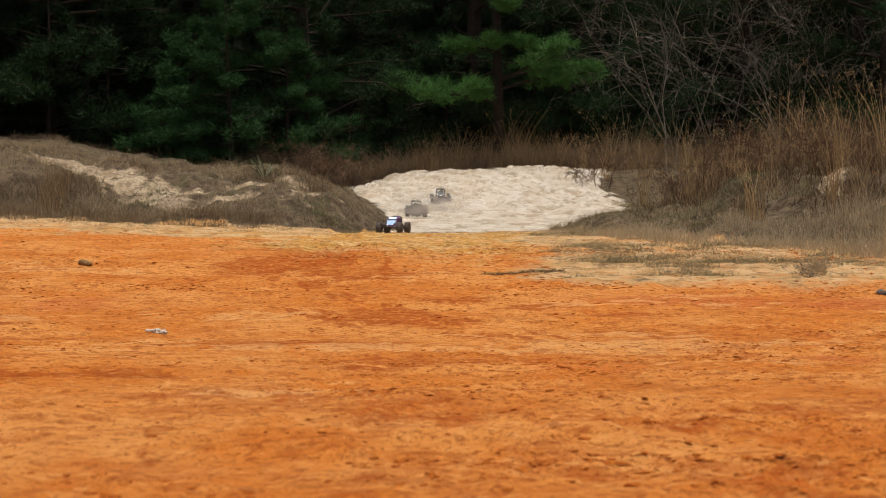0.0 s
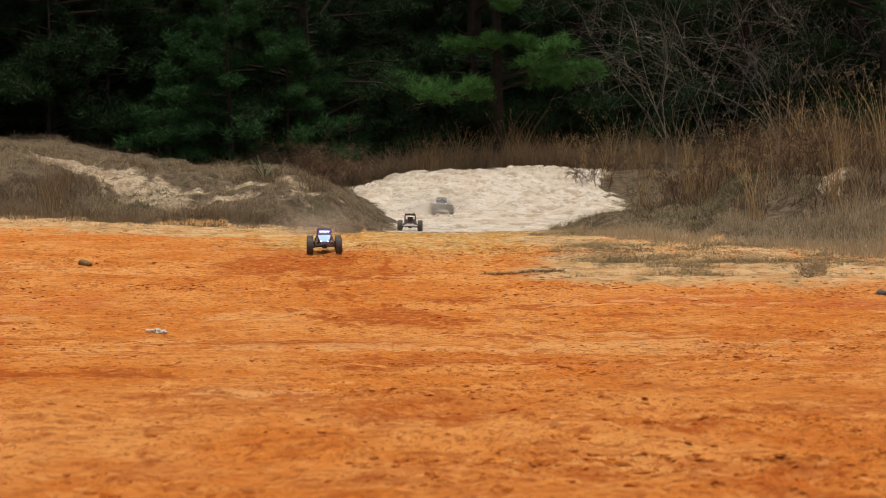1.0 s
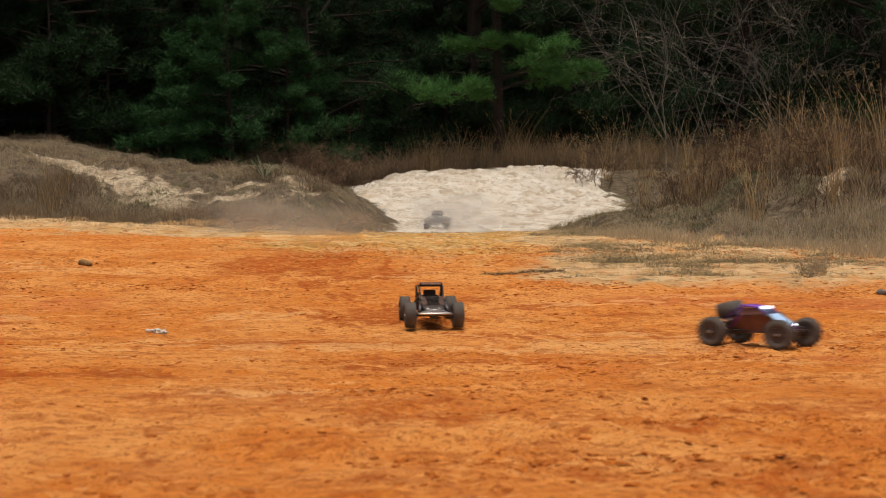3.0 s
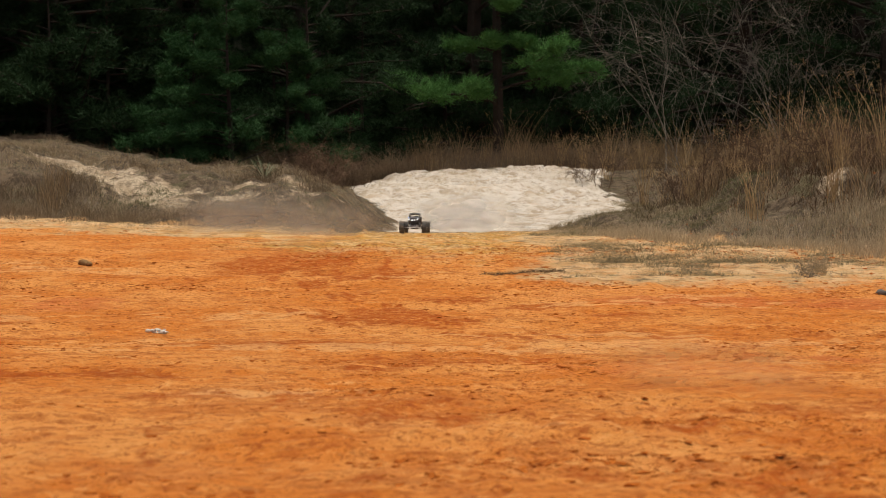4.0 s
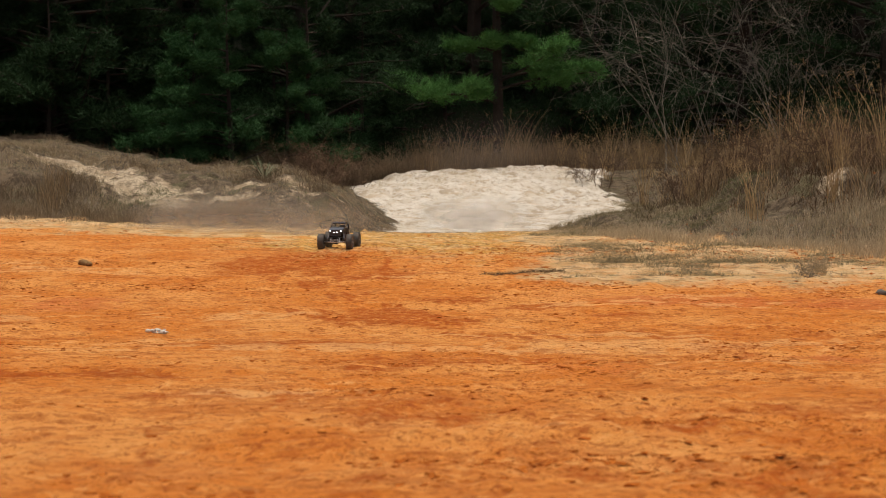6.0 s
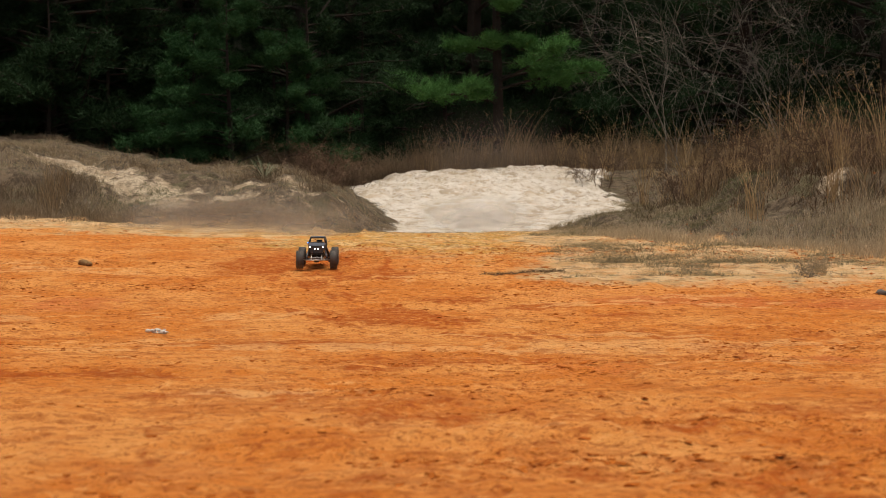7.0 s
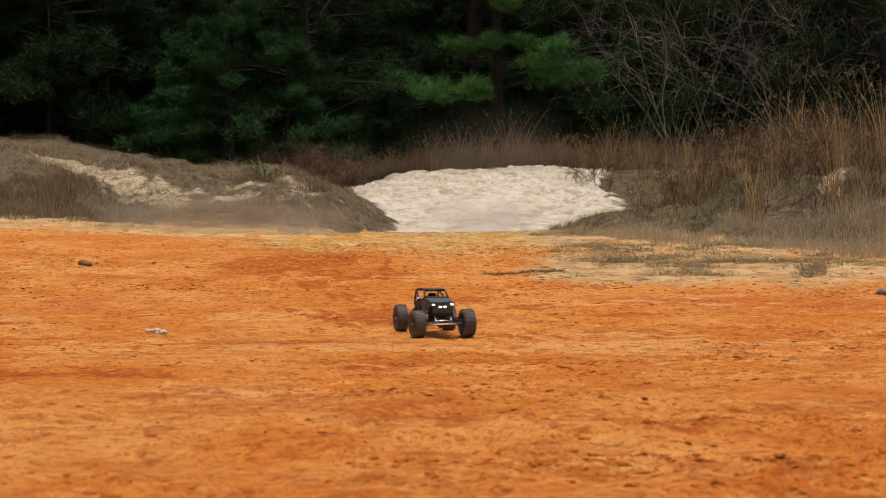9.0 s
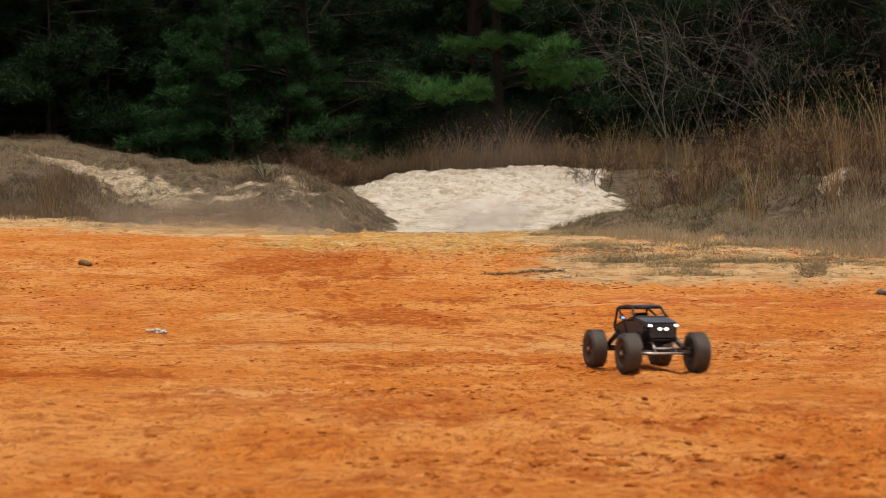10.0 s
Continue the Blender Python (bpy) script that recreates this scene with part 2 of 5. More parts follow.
# white paint, with the blue lamp glow on the hood mixed into its colour
WHITE = plain("white_paint_blue_glow", (.48, .68, .92), (.36, .56, .88), 10, .3, 0, .05, .0005, .05)
PURPLE = plain("violet_paint", (.16, .04, .36), (.22, .06, .42), 12, .35, .1, .05, .0005, .1)
MAROON = plain("maroon_paint", (.10, .030, .025), (.14, .05, .035), 12, .5, 0, .05, .0005, .25)
TAN = plain("dusty_tan_panel", (.085, .055, .048), (.06, .04, .035), 12, .85, 0, .05, .0005, .25)
GLASS_DARK = plain("smoked_window", (.008, .012, .06), (.012, .018, .08), 6, .45)
LED = glowing("white_led", (.92, .96, 1.0), 2.5)
LED_BLUE = glowing("blue_led", (.05, .22, 1.0), 5.0)
LED_STRIP = glowing("white_light_bar", (.80, .90, 1.0), 1.6)
STONE = plain("pale_stone", (.74, .70, .62), (.55, .51, .44), 9, .9, 0, .6, .01)
PALE_DUST = dust_material("pale_dust", (.96, .91, .84), .72)
BROWN_DUST = dust_material("brown_dust", (.57, .52, .44), .70)
CLAY_DUST = dust_material("clay_dust", (.82, .48, .22), .65)
BANK_HAZE = dust_material("bank_haze", (.60, .53, .44), .30)
HAZE = dust_material("thin_haze", (.55, .45, .37), .19)
CLOD = plain("dry_clay_clod", (.58, .175, .027), (.42, .105, .016), 9, 1.0, 0, .4, .004, 0, .6)
BROWN_CLOD = plain("brown_clod", (.30, .18, .08), (.19, .10, .04), 9, .95, 0, .8, .01)
UNDER = foliage("brown_undergrowth", (.17, .108, .060), (.09, .060, .036), .85)
BRAMBLE = plain("brown_bramble", (.16, .10, .06), (.09, .06, .04), 2, .9)
BANK_WEED = foliage("bank_weeds", (.30, .235, .14), (.15, .13, .07), .8, .3)
HEATH = foliage("heath_tufts", (.26, .19, .12), (.14, .105, .065), .85, .25)
FOOT = foliage("tan_foot_grass", (.66, .54, .36), (.40, .31, .195), .8, .45)
BRUSH = foliage("dead_brush", (.36, .27, .175), (.19, .135, .085), .85, .3)
FRINGE = foliage("brown_foot_weeds", (.36, .27, .17), (.20, .145, .09), .8, .3)
MOSSY = foliage("mossy_growth", (.12, .125, .055), (.20, .175, .095), .8)
GOLD = foliage("golden_broom_grass", (.60, .43, .22), (.46, .31, .16), .7, .45)


# ---- shapes ----
def linked(name, bm, material, parent=None, label=""):
    me = bpy.data.meshes.new(name)
    bm.to_mesh(me)
    bm.free()
    me.materials.append(material)
    ob = new(name, me)
    ob.parent = parent
    if label:
        tagged(ob, label)
    return ob


def part(name, bm, material, parent, label=""):
    """One mesh object under a thing or under a part."""
    return linked(name, bm, material, parent, label)


def from_arrays(name, verts, faces, material, parent=None, smooth_shade=False):
    me = bpy.data.meshes.new(name)
    me.from_pydata([tuple(v) for v in verts] if not isinstance(verts, np.ndarray) else verts.tolist(), [], faces if isinstance(faces, list) else faces.tolist())
    me.materials.append(material)
    if smooth_shade:
        me.shade_smooth()
    ob = new(name, me)
    ob.parent = parent
    return ob


# ---- the ground: one sheet to the horizon ----
def spaced(stops):
    out = [stops[0][0]]
    for (a, _), (b, step) in zip(stops, stops[1:]):
        n = max(1, round((b - a) / step))
        out += list(a + (b - a) * np.arange(1, n + 1) / n)
    return np.array(out)


def churned(x, y):
    """Drifts and bands of broken clay, 0 to 1."""
    return smooth(lattice(x * .45, y * 1.1, 16) + .6 * lattice(x * 1.3, y * 2.6, 17) + .3 * lattice(x * 4, y * 5, 18), .05, .75)


def racing_line(y):
    """Where the cars have churned up the clay."""
    return np.interp(y, [6, 8, 9, 10.5, 12.5, 14, 15.5, 17, 19], [.75, .15, -.45, -.75, -.98, -1.05, -1.0, -.7, -.4])


def tracks(x, y):
    """The wheel tracks of earlier laps, each lap a little off the last."""
    out = 0 * x
    for lap in (-.22, -.05, .1, .3):
        line = racing_line(y) + lap * (1 + .4 * np.sin(y * .9 + 7 * lap))
        for off in (-.13, .13):
            out = np.maximum(out, np.exp(-((x - line - off) / .035) ** 2))
    return out


def detail(x, y):
    """Clods, ruts and washed-out rills on top of the lie."""
    near = (1 - smooth(y, 18, 20))
    h = .009 * lattice(x * 1.1, y * 1.6, 3) + .006 * lattice(x * 2.6, y * 4.2, 4) - .008 * np.abs(lattice(x * 5, y * 6, 5))
    rough = churned(x, y)
    h += (.004 + .006 * rough) * lattice(x * 11, y * 12, 6) + (.005 + .009 * rough) * np.maximum(0, lattice(x * 8, y * 8, 8) - .25)
    h += (.003 + .006 * rough) * lattice(x * 24, y * 20, 9)
    # low windrows pushed up beside old laps
    h += .011 * smooth(np.abs(lattice(x * .35 + 3, y * 1.9 + x * .3, 26)), .12, .0)
    # broken crusts that end in small scarps
    crust = lattice(x * .9, y * 2.4, 23) + .45 * lattice(x * 3.5, y * 6, 24) + .25 * lattice(x * 9, y * 12, 25)
    h += .009 * smooth(crust, .12, .20) + .007 * smooth(crust, -.5, -.43)
    # two faint wheel ruts that follow the racing line
    line = racing_line(y)
    for off in (-.13, .13):
        h -= .010 * np.exp(-((x - line - off) / .05) ** 2)
    wild = .06 * np.abs(lattice(x * 2.4 + y, y * 3.2 - x, 28)) + .05 * lattice(x * 1.5, y * 1.5, 11) + .035 * lattice(x * 4, y * 4, 12) + .02 * lattice(x * 9, y * 9, 13)
    ledge = .04 * np.abs(lattice(x * 7 + y * 2, y * 6 - x * 3, 20)) + .06 * np.abs(lattice(x * 1.6 + y * .5, y * 1.7 - x, 14)) + .07 * np.abs(lattice(x * 3.7 + y, y * 4.2 - x, 15)) + .025 * lattice(x * 9, y * 9, 19)
    return h, wild, ledge, near


def surface(X, Y):
    """Height of the ground with all its relief; then how far bank, sand and bare loam lie there, and the way in from the foot of the right-hand bank."""
    mid, left, right, d = banks(X, Y)
    base = lie(X, Y)
    h, wild, ledge, near = detail(X, Y)
    bank = smooth(np.maximum(left, right) - MIDDLE(Y), -.05, .05) * smooth(Y, 12.5, 15.5)
    sandy = smooth(Y, 18.9, 20.2) * (1 - bank) * (1 - smooth(Y + .5 * lattice(X * 2, Y * 2, 22), 28.3, 29.0)) * smooth(X + np.clip(Y - 20, 0, 8) * .11, -1.0, -.6) * (1 - smooth(d + .25 * lattice(X * 2.5, Y * 2.5, 21), .1, .5))
    Z = base + h * (1 - bank) * (1 - .6 * sandy) + wild * bank * 1.3 + ledge * sandy * (.15 + .65 * smooth(Y + .4 * np.abs(X - .2), 22.5, 26)) + .05 * (1 - near) * (1 - bank) * (1 - sandy) * lattice(X, Y, 31)
    bare = bare_left(X, Y) * bank
    Z = Z - .03 * bare - wild * bank * .8 * np.clip(bare * 1.3, 0, 1) - .13 * patches_of(X, Y, HOLLOW) + .06 * bank * (X < 0) * lattice(X * 2.8, Y * 2.8, 59)
    wide = smooth(np.abs(X), 30, 90) + smooth(np.abs(Y - 20), 60, 120)
    Z = np.where(wide > 0, Z * (1 - np.clip(wide, 0, 1)) + .4 * np.clip(wide, 0, 1), Z)
    return Z, bank, sandy, bare, d


def make_ground():
    xs = spaced([(-400, 0), (-60, 60), (-14, 4), (-8, .25), (-5.5, .07), (5.5, .035), (8, .07), (14, .25), (60, 4), (400, 60)])
    ys = spaced([(-300, 0), (-30, 50), (0, 3), (2.4, .3), (6, .022), (11, .035), (18, .05), (29.5, .075), (36, .5), (60, 3), (130, 20), (900, 150)])
    X, Y = np.meshgrid(xs, ys)
    Z, bank, sandy, bare, d = surface(X, Y)
    ny, nx = X.shape
    idx = np.arange(ny * nx).reshape(ny, nx)
    quads = np.stack([idx[:-1, :-1], idx[:-1, 1:], idx[1:, 1:], idx[1:, :-1]], -1).reshape(-1, 4)
    me = bpy.data.meshes.new("ground")
    me.vertices.add(ny * nx)
    me.vertices.foreach_set("co", np.stack([X, Y, Z], -1).astype(np.float32).ravel())
    me.loops.add(quads.size)
    me.loops.foreach_set("vertex_index", quads.astype(np.int32).ravel())
    me.polygons.add(len(quads))
    me.polygons.foreach_set("loop_start", np.arange(0, quads.size, 4, dtype=np.int32))
    me.update(calc_edges=True)
    me.shade_smooth()
    # which soil lies where: white sand, yellow sandy verge, darker clay, leaf litter
    n1, n2 = lattice(X * .9, Y * .9, 41), lattice(X * 3.1, Y * 3.1, 42)
    verge = smooth(Y + n1 * 1.3 + n2 * .9 - 2.0 * (1 - smooth(X, -3.2, -1.2)), 13.2, 16.6)
    rightish = smooth(X + n1 * .35 + n2 * .25, .6, 1.2) * smooth(Y + n1 * .5 + n2 * .3, 10.9, 11.9)
    pale_right = (1 - smooth(Y, 21, 22)) * bank * (X > 0) * patches_of(X, Y, [(4.05, 16.0, .16, .2, .8)])
    dark = patches_of(X, Y, [(-1.5, 12.6, .38, .9, 1), (-1.25, 14.3, .8, .5, .7), (-.42, 8.95, .32, .33, .9), (-.65, 11.8, .4, .3, .8), (-1.35, 5.5, .5, .17, 1), (-1.75, 5.6, .3, .2, 1), (-.75, 7.4, .8, .2, .8),
                             (.1, 10.0, .35, .25, .8), (.6, 9.5, .35, .22, .8), (1.0, 9.0, .35, .15, .8), (-2.1, 7.9, .4, .12, .8), (-.2, 13.2, .5, .25, .6)])
    red = patches_of(X, Y, [(1.6, 9.9, .8, .5, 1), (2.7, 9.7, .8, .5, .9), (-2.3, 9.6, .4, .5, .8), (.6, 5.9, .5, .3, .6), (1.5, 6.6, .5, .3, .6)])
    pale = np.maximum(patches_of(X, Y, [(1.0, 9.6, .3, .10, 1), (.40, 7.1, .4, .11, 1), (1.7, 10.3, .4, .1, .8), (-.5, 4.6, .35, .10, .8), (-1.1, 9.0, .5, .2, .7), (.6, 6.2, .6, .12, .6), (.15, 3.8, .5, .05, .5), (.8, 7.4, .8, .4, .7), (1.7, 7.6, .8, .35, .7), (1.2, 6.2, .6, .25, .5)]),
                      .65 * smooth(lattice(X * .7, Y * 2.6, 48) + .5 * lattice(X * 2.3, Y * 6, 49) + .4 * lattice(X * 8, Y * 16, 50), .5, .95) * smooth(Y, 4.5, 6)) * (1 - smooth(Y, 13, 14.5))
    soil = {"sand": np.clip(sandy, 0, 1), "loam": np.clip(bare * 1.25 + pale_right, 0, 1), "red": red, "pale": pale, "yellow": np.clip(verge + patches_of(X, Y, [(.25, 14.6, .9, 1.3, .8)]), 0, 1), "cream": np.clip(rightish * .9 + .85 * smooth(Y + .6 * n2, 15.6, 17.0) * (X < -1.2), 0, 1),
            "damp": np.clip(dark + .5 * smooth(lattice(X * .45 + Y * .3 + 5, Y * .8 - X * .35, 45) + .5 * n1 + .5 * n2 + .3 * lattice(X * 7, Y * 7, 46), .25, .95) * (1 - smooth(Y, 13, 15)) + .8 * np.exp(-((X - racing_line(Y)) / .42) ** 2) * smooth(n1 + .6 * n2, -.5, .3) * smooth(Y, 7.5, 8.5) * (1 - smooth(Y, 14, 15.5)) + .75 * tracks(X, Y) * smooth(n2 + .5 * n1, -.6, .1) * smooth(Y, 7, 8) * (1 - smooth(Y, 15.5, 16.5)), 0, 1),
            "litter": np.clip(bank + smooth(Y, 28.6, 29.4) + smooth(np.abs(X), 9, 12) + smooth(Y, 19.1, 19.7) + .25 * rightish * smooth(n2 + n1 * .8, .3, .8), 0, 1)}
    for name, v in soil.items():
        a = me.attributes.new(name, "FLOAT", "POINT")
        a.data.foreach_set("value", v.astype(np.float32).ravel())
    me.materials.append(SOIL)
    ob = new("ground", me)
    return tagged(ob, "orange clay field with yellow verge, white sand cut and littered banks", "ground", kind="structure")


make_ground()


def stand(x, y):
    return float(lie(x, y))


def top_of(x, y):
    return float(surface(np.array([float(x)]), np.array([float(y)]))[0][0])


# ---- plants ----
def blades(roots, heights, lean, width, segments=3, droop=.35, seed=1):
    """Many tapered, bent grass blades as arrays; roots is n x 3."""
    r = np.random.default_rng(seed)
    n = len(roots)
    az = r.uniform(0, 2 * np.pi, n)
    out = np.stack([np.cos(az), np.sin(az), 0 * az], 1)
    face = r.uniform(-.8, .8, n)
    side = np.stack([np.cos(face), np.sin(face), 0 * face], 1)
    k = np.linspace(0, 1, segments + 1)
    ln = lean * r.uniform(.2, 1.0, n)
    v = []
    for u in k:
        c = roots + np.array([0, 0, 1]) * (heights * u * (1 - droop * ln * u))[:, None] + out * (heights * ln * u ** 1.8)[:, None]
        w = (width * (1 - .85 * u))
        v += [c - side * w / 2, c + side * w / 2]
    verts = np.stack(v, 1).reshape(-1, 3)
    m = 2 * (segments + 1)
    b = np.arange(n)[:, None, None] * m
    f = np.array([[2 * i, 2 * i + 1, 2 * i + 3, 2 * i + 2] for i in range(segments)])[None]
    return verts, (b + f).reshape(-1, 4)


def on_ground(x, y, sink=.02):
    return np.stack([x, y, surface(x, y)[0] - sink], 1)


def grass(name, x, y, h, material, label, lean=.5, width=.006, seed=1, droop=.35):
    v, f = blades(on_ground(x, y), h, lean, width, 2 if len(x) > 20000 else 3, droop, seed)
    return tagged(from_arrays(name, v, f, material), label, "grass", kind="stuff")


def tubes(paths, sides=4):
    """Tapered tubes: each path is a list of (point, radius)."""
    verts, faces = [], []
    for path in paths:
        base = len(verts)
        for i, (p, r) in enumerate(path):
            q = path[min(i + 1, len(path) - 1)][0] - path[max(i - 1, 0)][0]
            q = q / (np.linalg.norm(q) + 1e-9)
            a = np.cross(q, (0, 0, 1) if abs(q[2]) < .9 else (1, 0, 0))
            a /= np.linalg.norm(a) + 1e-9
            b = np.cross(q, a)
            for s in range(sides):
                w = 2 * math.pi * s / sides
                verts.append(p + r * (math.cos(w) * a + math.sin(w) * b))
        for i in range(len(path) - 1):
            for s in range(sides):
                s2 = (s + 1) % sides
                faces.append([base + i * sides + s, base + i * sides + s2, base + (i + 1) * sides + s2, base + (i + 1) * sides + s])
        end = base + (len(path) - 1) * sides
        faces.append([end + s for s in range(sides)])
    return np.array(verts), faces


def limb(r, start, way, length, radius, sag=.1, wobble=.12, n=6):
    pts, p, d = [], np.array(start, float), np.array(way, float)
    d /= np.linalg.norm(d)
    for i in range(n + 1):
        pts.append((p.copy(), radius * (1 - .85 * i / n)))
        p = p + d * length / n
        d = d + r.normal(0, wobble, 3) + np.array([0, 0, -sag / n])
        d /= np.linalg.norm(d)
    return pts


def needle_tufts(r, centres, size, count, wide=.012):
    """Tufts of long needles that stand out from each centre, mostly upward and out."""
    n = len(centres) * count
    c = np.repeat(centres, count, 0)
    d = r.normal(0, 1, (n, 3))
    d[:, 2] = np.abs(d[:, 2]) * .9 + .1
    d /= np.linalg.norm(d, axis=1)[:, None]
    ln = size * r.uniform(.6, 1.15, n)[:, None]
    s = np.cross(d, r.normal(0, 1, (n, 3)))
    s /= np.linalg.norm(s, axis=1)[:, None] + 1e-9
    c = c + r.normal(0, size * .22, (n, 3))
    v = np.stack([c - s * wide / 2, c + s * wide / 2, c + d * ln + s * wide * .15], 1).reshape(-1, 3)
    return v, np.arange(n * 3).reshape(-1, 3)


def pine(name, seed, height, limbs, spread, tufts, size, count, material, label, group, low=.06, wide=.014, given=(), bias=1.0):
    """A pine: tapered trunk, drooping limbs, and a crown of needle tufts along their outer ends."""
    r = np.random.default_rng(seed)
    root = tagged(new(name), label, "tree", group)
    rad = height * .011 + .03
    trunk = limb(r, (0, 0, -.15), (r.normal(0, .02), r.normal(0, .02), 1), height, rad, 0, .015, 12)
    wood = [trunk]
    centres = []
    plan = [(low + (1 - low) * ((i + r.uniform(0, .8)) / limbs) ** bias, r.uniform(0, 360), None) for i in range(limbs)]
    for at, az, ln in list(plan) + list(given):
        k = at * 12
        i = min(int(k), 11)
        p = trunk[i][0] * (1 - (k - i)) + trunk[i + 1][0] * (k - i)
        ln = ln if ln else spread * (1 - .75 * at) * r.uniform(.6, 1.1)
        a = radians(az)
        path = limb(r, p, (math.cos(a), math.sin(a), r.uniform(.05, .45)), ln, rad * .28, .25, .1, 5)
        wood.append(path)
        for q in range(tufts):
            u = r.uniform(.3, 1.0) ** .7 * 5
            j = min(int(u), 4)
            c = path[j][0] * (1 - (u - j)) + path[j + 1][0] * (u - j)
            off = r.normal(0, 1, 3) * np.array([.16, .16, .07]) * ln * .6
            centres.append(c + off)
            if q % 9 == 0:
                wood.append([(c, rad * .07), (c + off * .6, rad * .05), (c + off, rad * .03)])
    v, f = tubes(wood, 4)
    from_arrays("trunk", v, f, BARK, root)
    v, f = needle_tufts(r, np.array(centres), size, count, wide)
    from_arrays("crown", v, f, material, root)
    return root


def bare_tree(name, seed, height, stems, label, group, thick=.016, material=None):
    """A leafless thicket shrub: arching stems that fork into fine twigs."""
    r = np.random.default_rng(seed)
    root = tagged(new(name), label, "shrub", group)
    wood, fine = [], []

    def grow(p, d, ln, rad, depth, bag):
        path = limb(r, p, d, ln, rad, .55, .19, 5 if depth > 1 else 4)
        bag.append(path)
        if depth == 0:
            return
        for _ in range(4 if depth > 1 else 3):
            i = r.integers(1, len(path))
            q, w = path[i][0], path[i][0] - path[i - 1][0]
            w = w / np.linalg.norm(w) + r.normal(0, .55, 3)
            grow(q, w, ln * r.uniform(.4, .65), max(rad * .5, min(.0035, thick * .4)), depth - 1, fine)
    for _ in range(stems):
        a = r.uniform(0, 2 * math.pi)
        grow((r.normal(0, .15), r.normal(0, .15), -.1), (math.cos(a) * .45, math.sin(a) * .45, 1), height * r.uniform(.6, 1.0), thick, 3, wood)
    for path in wood:
        v, f = tubes([path], 5)
        from_arrays("stem", v, f, material or TWIG, root)
    v, f = tubes(fine, 3)
    tagged(from_arrays("twig", v, f, material or TWIG, root), kind="stuff")
    return root


def place(ob, x, y, rz=0, dz=0.0):
    ob.matrix_basis = pose(x, y, top_of(x, y) + dz, 0, 0, rz)
    return ob


def make_woods():
    r = np.random.default_rng(21)
    tall = [pine("pine_tree", 100 + i, 11 + i, 70, 3.0, 22, .24, 30, NEEDLE_SHADED, "tall green pine of the wood edge, needles darkened as in shade", "pines of the wood edge", .03, .013, bias=1.6) for i in range(3)]
    spots = []
    spots += [(-7.6, 31.0), (-9.6, 32.0), (-8.6, 33.2), (-5.6, 32.6)]
    for y0, n, half in ((31.5, 9, 12), (35, 11, 14), (39.5, 12, 16), (44, 9, 17)):
        for i in range(n):
            spots.append((-half + 2 * half * (i + .5) / n + r.uniform(-.6, .6), y0 + r.uniform(-1.2, 1.2)))
    for i, (x, y) in enumerate(spots):
        z = r.uniform(0, 360)
        if i < 3:
            place(tall[i], x, y, z)
        else:
            copy_thing(tall[i % 3], pose(x, y, stand(x, y), 0, 0, z))
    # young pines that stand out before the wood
    near = pine("pine_tree", 7, 7.5, 14, 1.2, 52, .18, 44, NEEDLE_LIT, "young green pine with spreading limbs, needles brightened as if lit", "pines of the wood edge", .45, .011,
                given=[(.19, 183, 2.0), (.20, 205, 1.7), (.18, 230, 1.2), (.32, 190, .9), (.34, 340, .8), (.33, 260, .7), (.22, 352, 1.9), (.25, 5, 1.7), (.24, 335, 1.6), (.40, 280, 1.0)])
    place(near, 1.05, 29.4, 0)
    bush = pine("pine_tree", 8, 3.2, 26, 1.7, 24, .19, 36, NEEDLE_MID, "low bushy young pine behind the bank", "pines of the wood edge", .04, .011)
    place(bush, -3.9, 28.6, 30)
    dim = place(pine("pine_tree", 9, 3.6, 24, 1.5, 13, .22, 18, NEEDLE_SHADED, "low bushy young pine behind the bank", "pines of the wood edge", .04, .016), -2.6, 29.2, 200)
    copy_thing(bush, pose(-2.9, 28.9, stand(-2.9, 28.9) - .5, 0, 0, 250))
    copy_thing(bush, pose(-4.8, 29.4, stand(-4.8, 29.4) - .4, 0, 0, 120))
    copy_thing(dim, pose(-6.6, 30.5, stand(-6.6, 30.5), 0, 0, 140))
    for i, (x, y) in enumerate([(2.6, 31.0), (3.9, 31.8), (3.2, 33.0), (-7.6, 29.8), (-1.6, 31.0), (.1, 32.0), (5.0, 32.4), (6.6, 33.0), (1.9, 33.2), (-3.4, 31.6)]):
        copy_thing(dim, pose(x, y, stand(x, y) - .3, 0, 0, 77 * i))
    copy_thing(dim, pose(-9.0, 30.0, stand(-9.0, 30.0), 0, 0, 260))
    copy_thing(tall[2], pose(8.1, 28.2, stand(8.1, 28.2), 0, 0, 40))
    # bare thicket to the right
    t1 = bare_tree("bare_shrub", 1, 4.6, 6, "leafless grey thicket shrub with fine twigs", "bare thicket", .010)
    t2 = bare_tree("bare_shrub", 2, 4.0, 6, "leafless grey thicket shrub with fine twigs", "bare thicket", .010)
    place(t1, 4.3, 28.4, 0), place(t2, 6.1, 27.6, 90)
    for i, (x, y) in enumerate([(5.3, 29.6), (7.4, 28.6), (8.4, 29.6), (6.6, 30.2), (3.7, 30.4)]):
        copy_thing((t1, t2)[i % 2], pose(x, y, stand(x, y), 0, 0, 70 * i + 20))


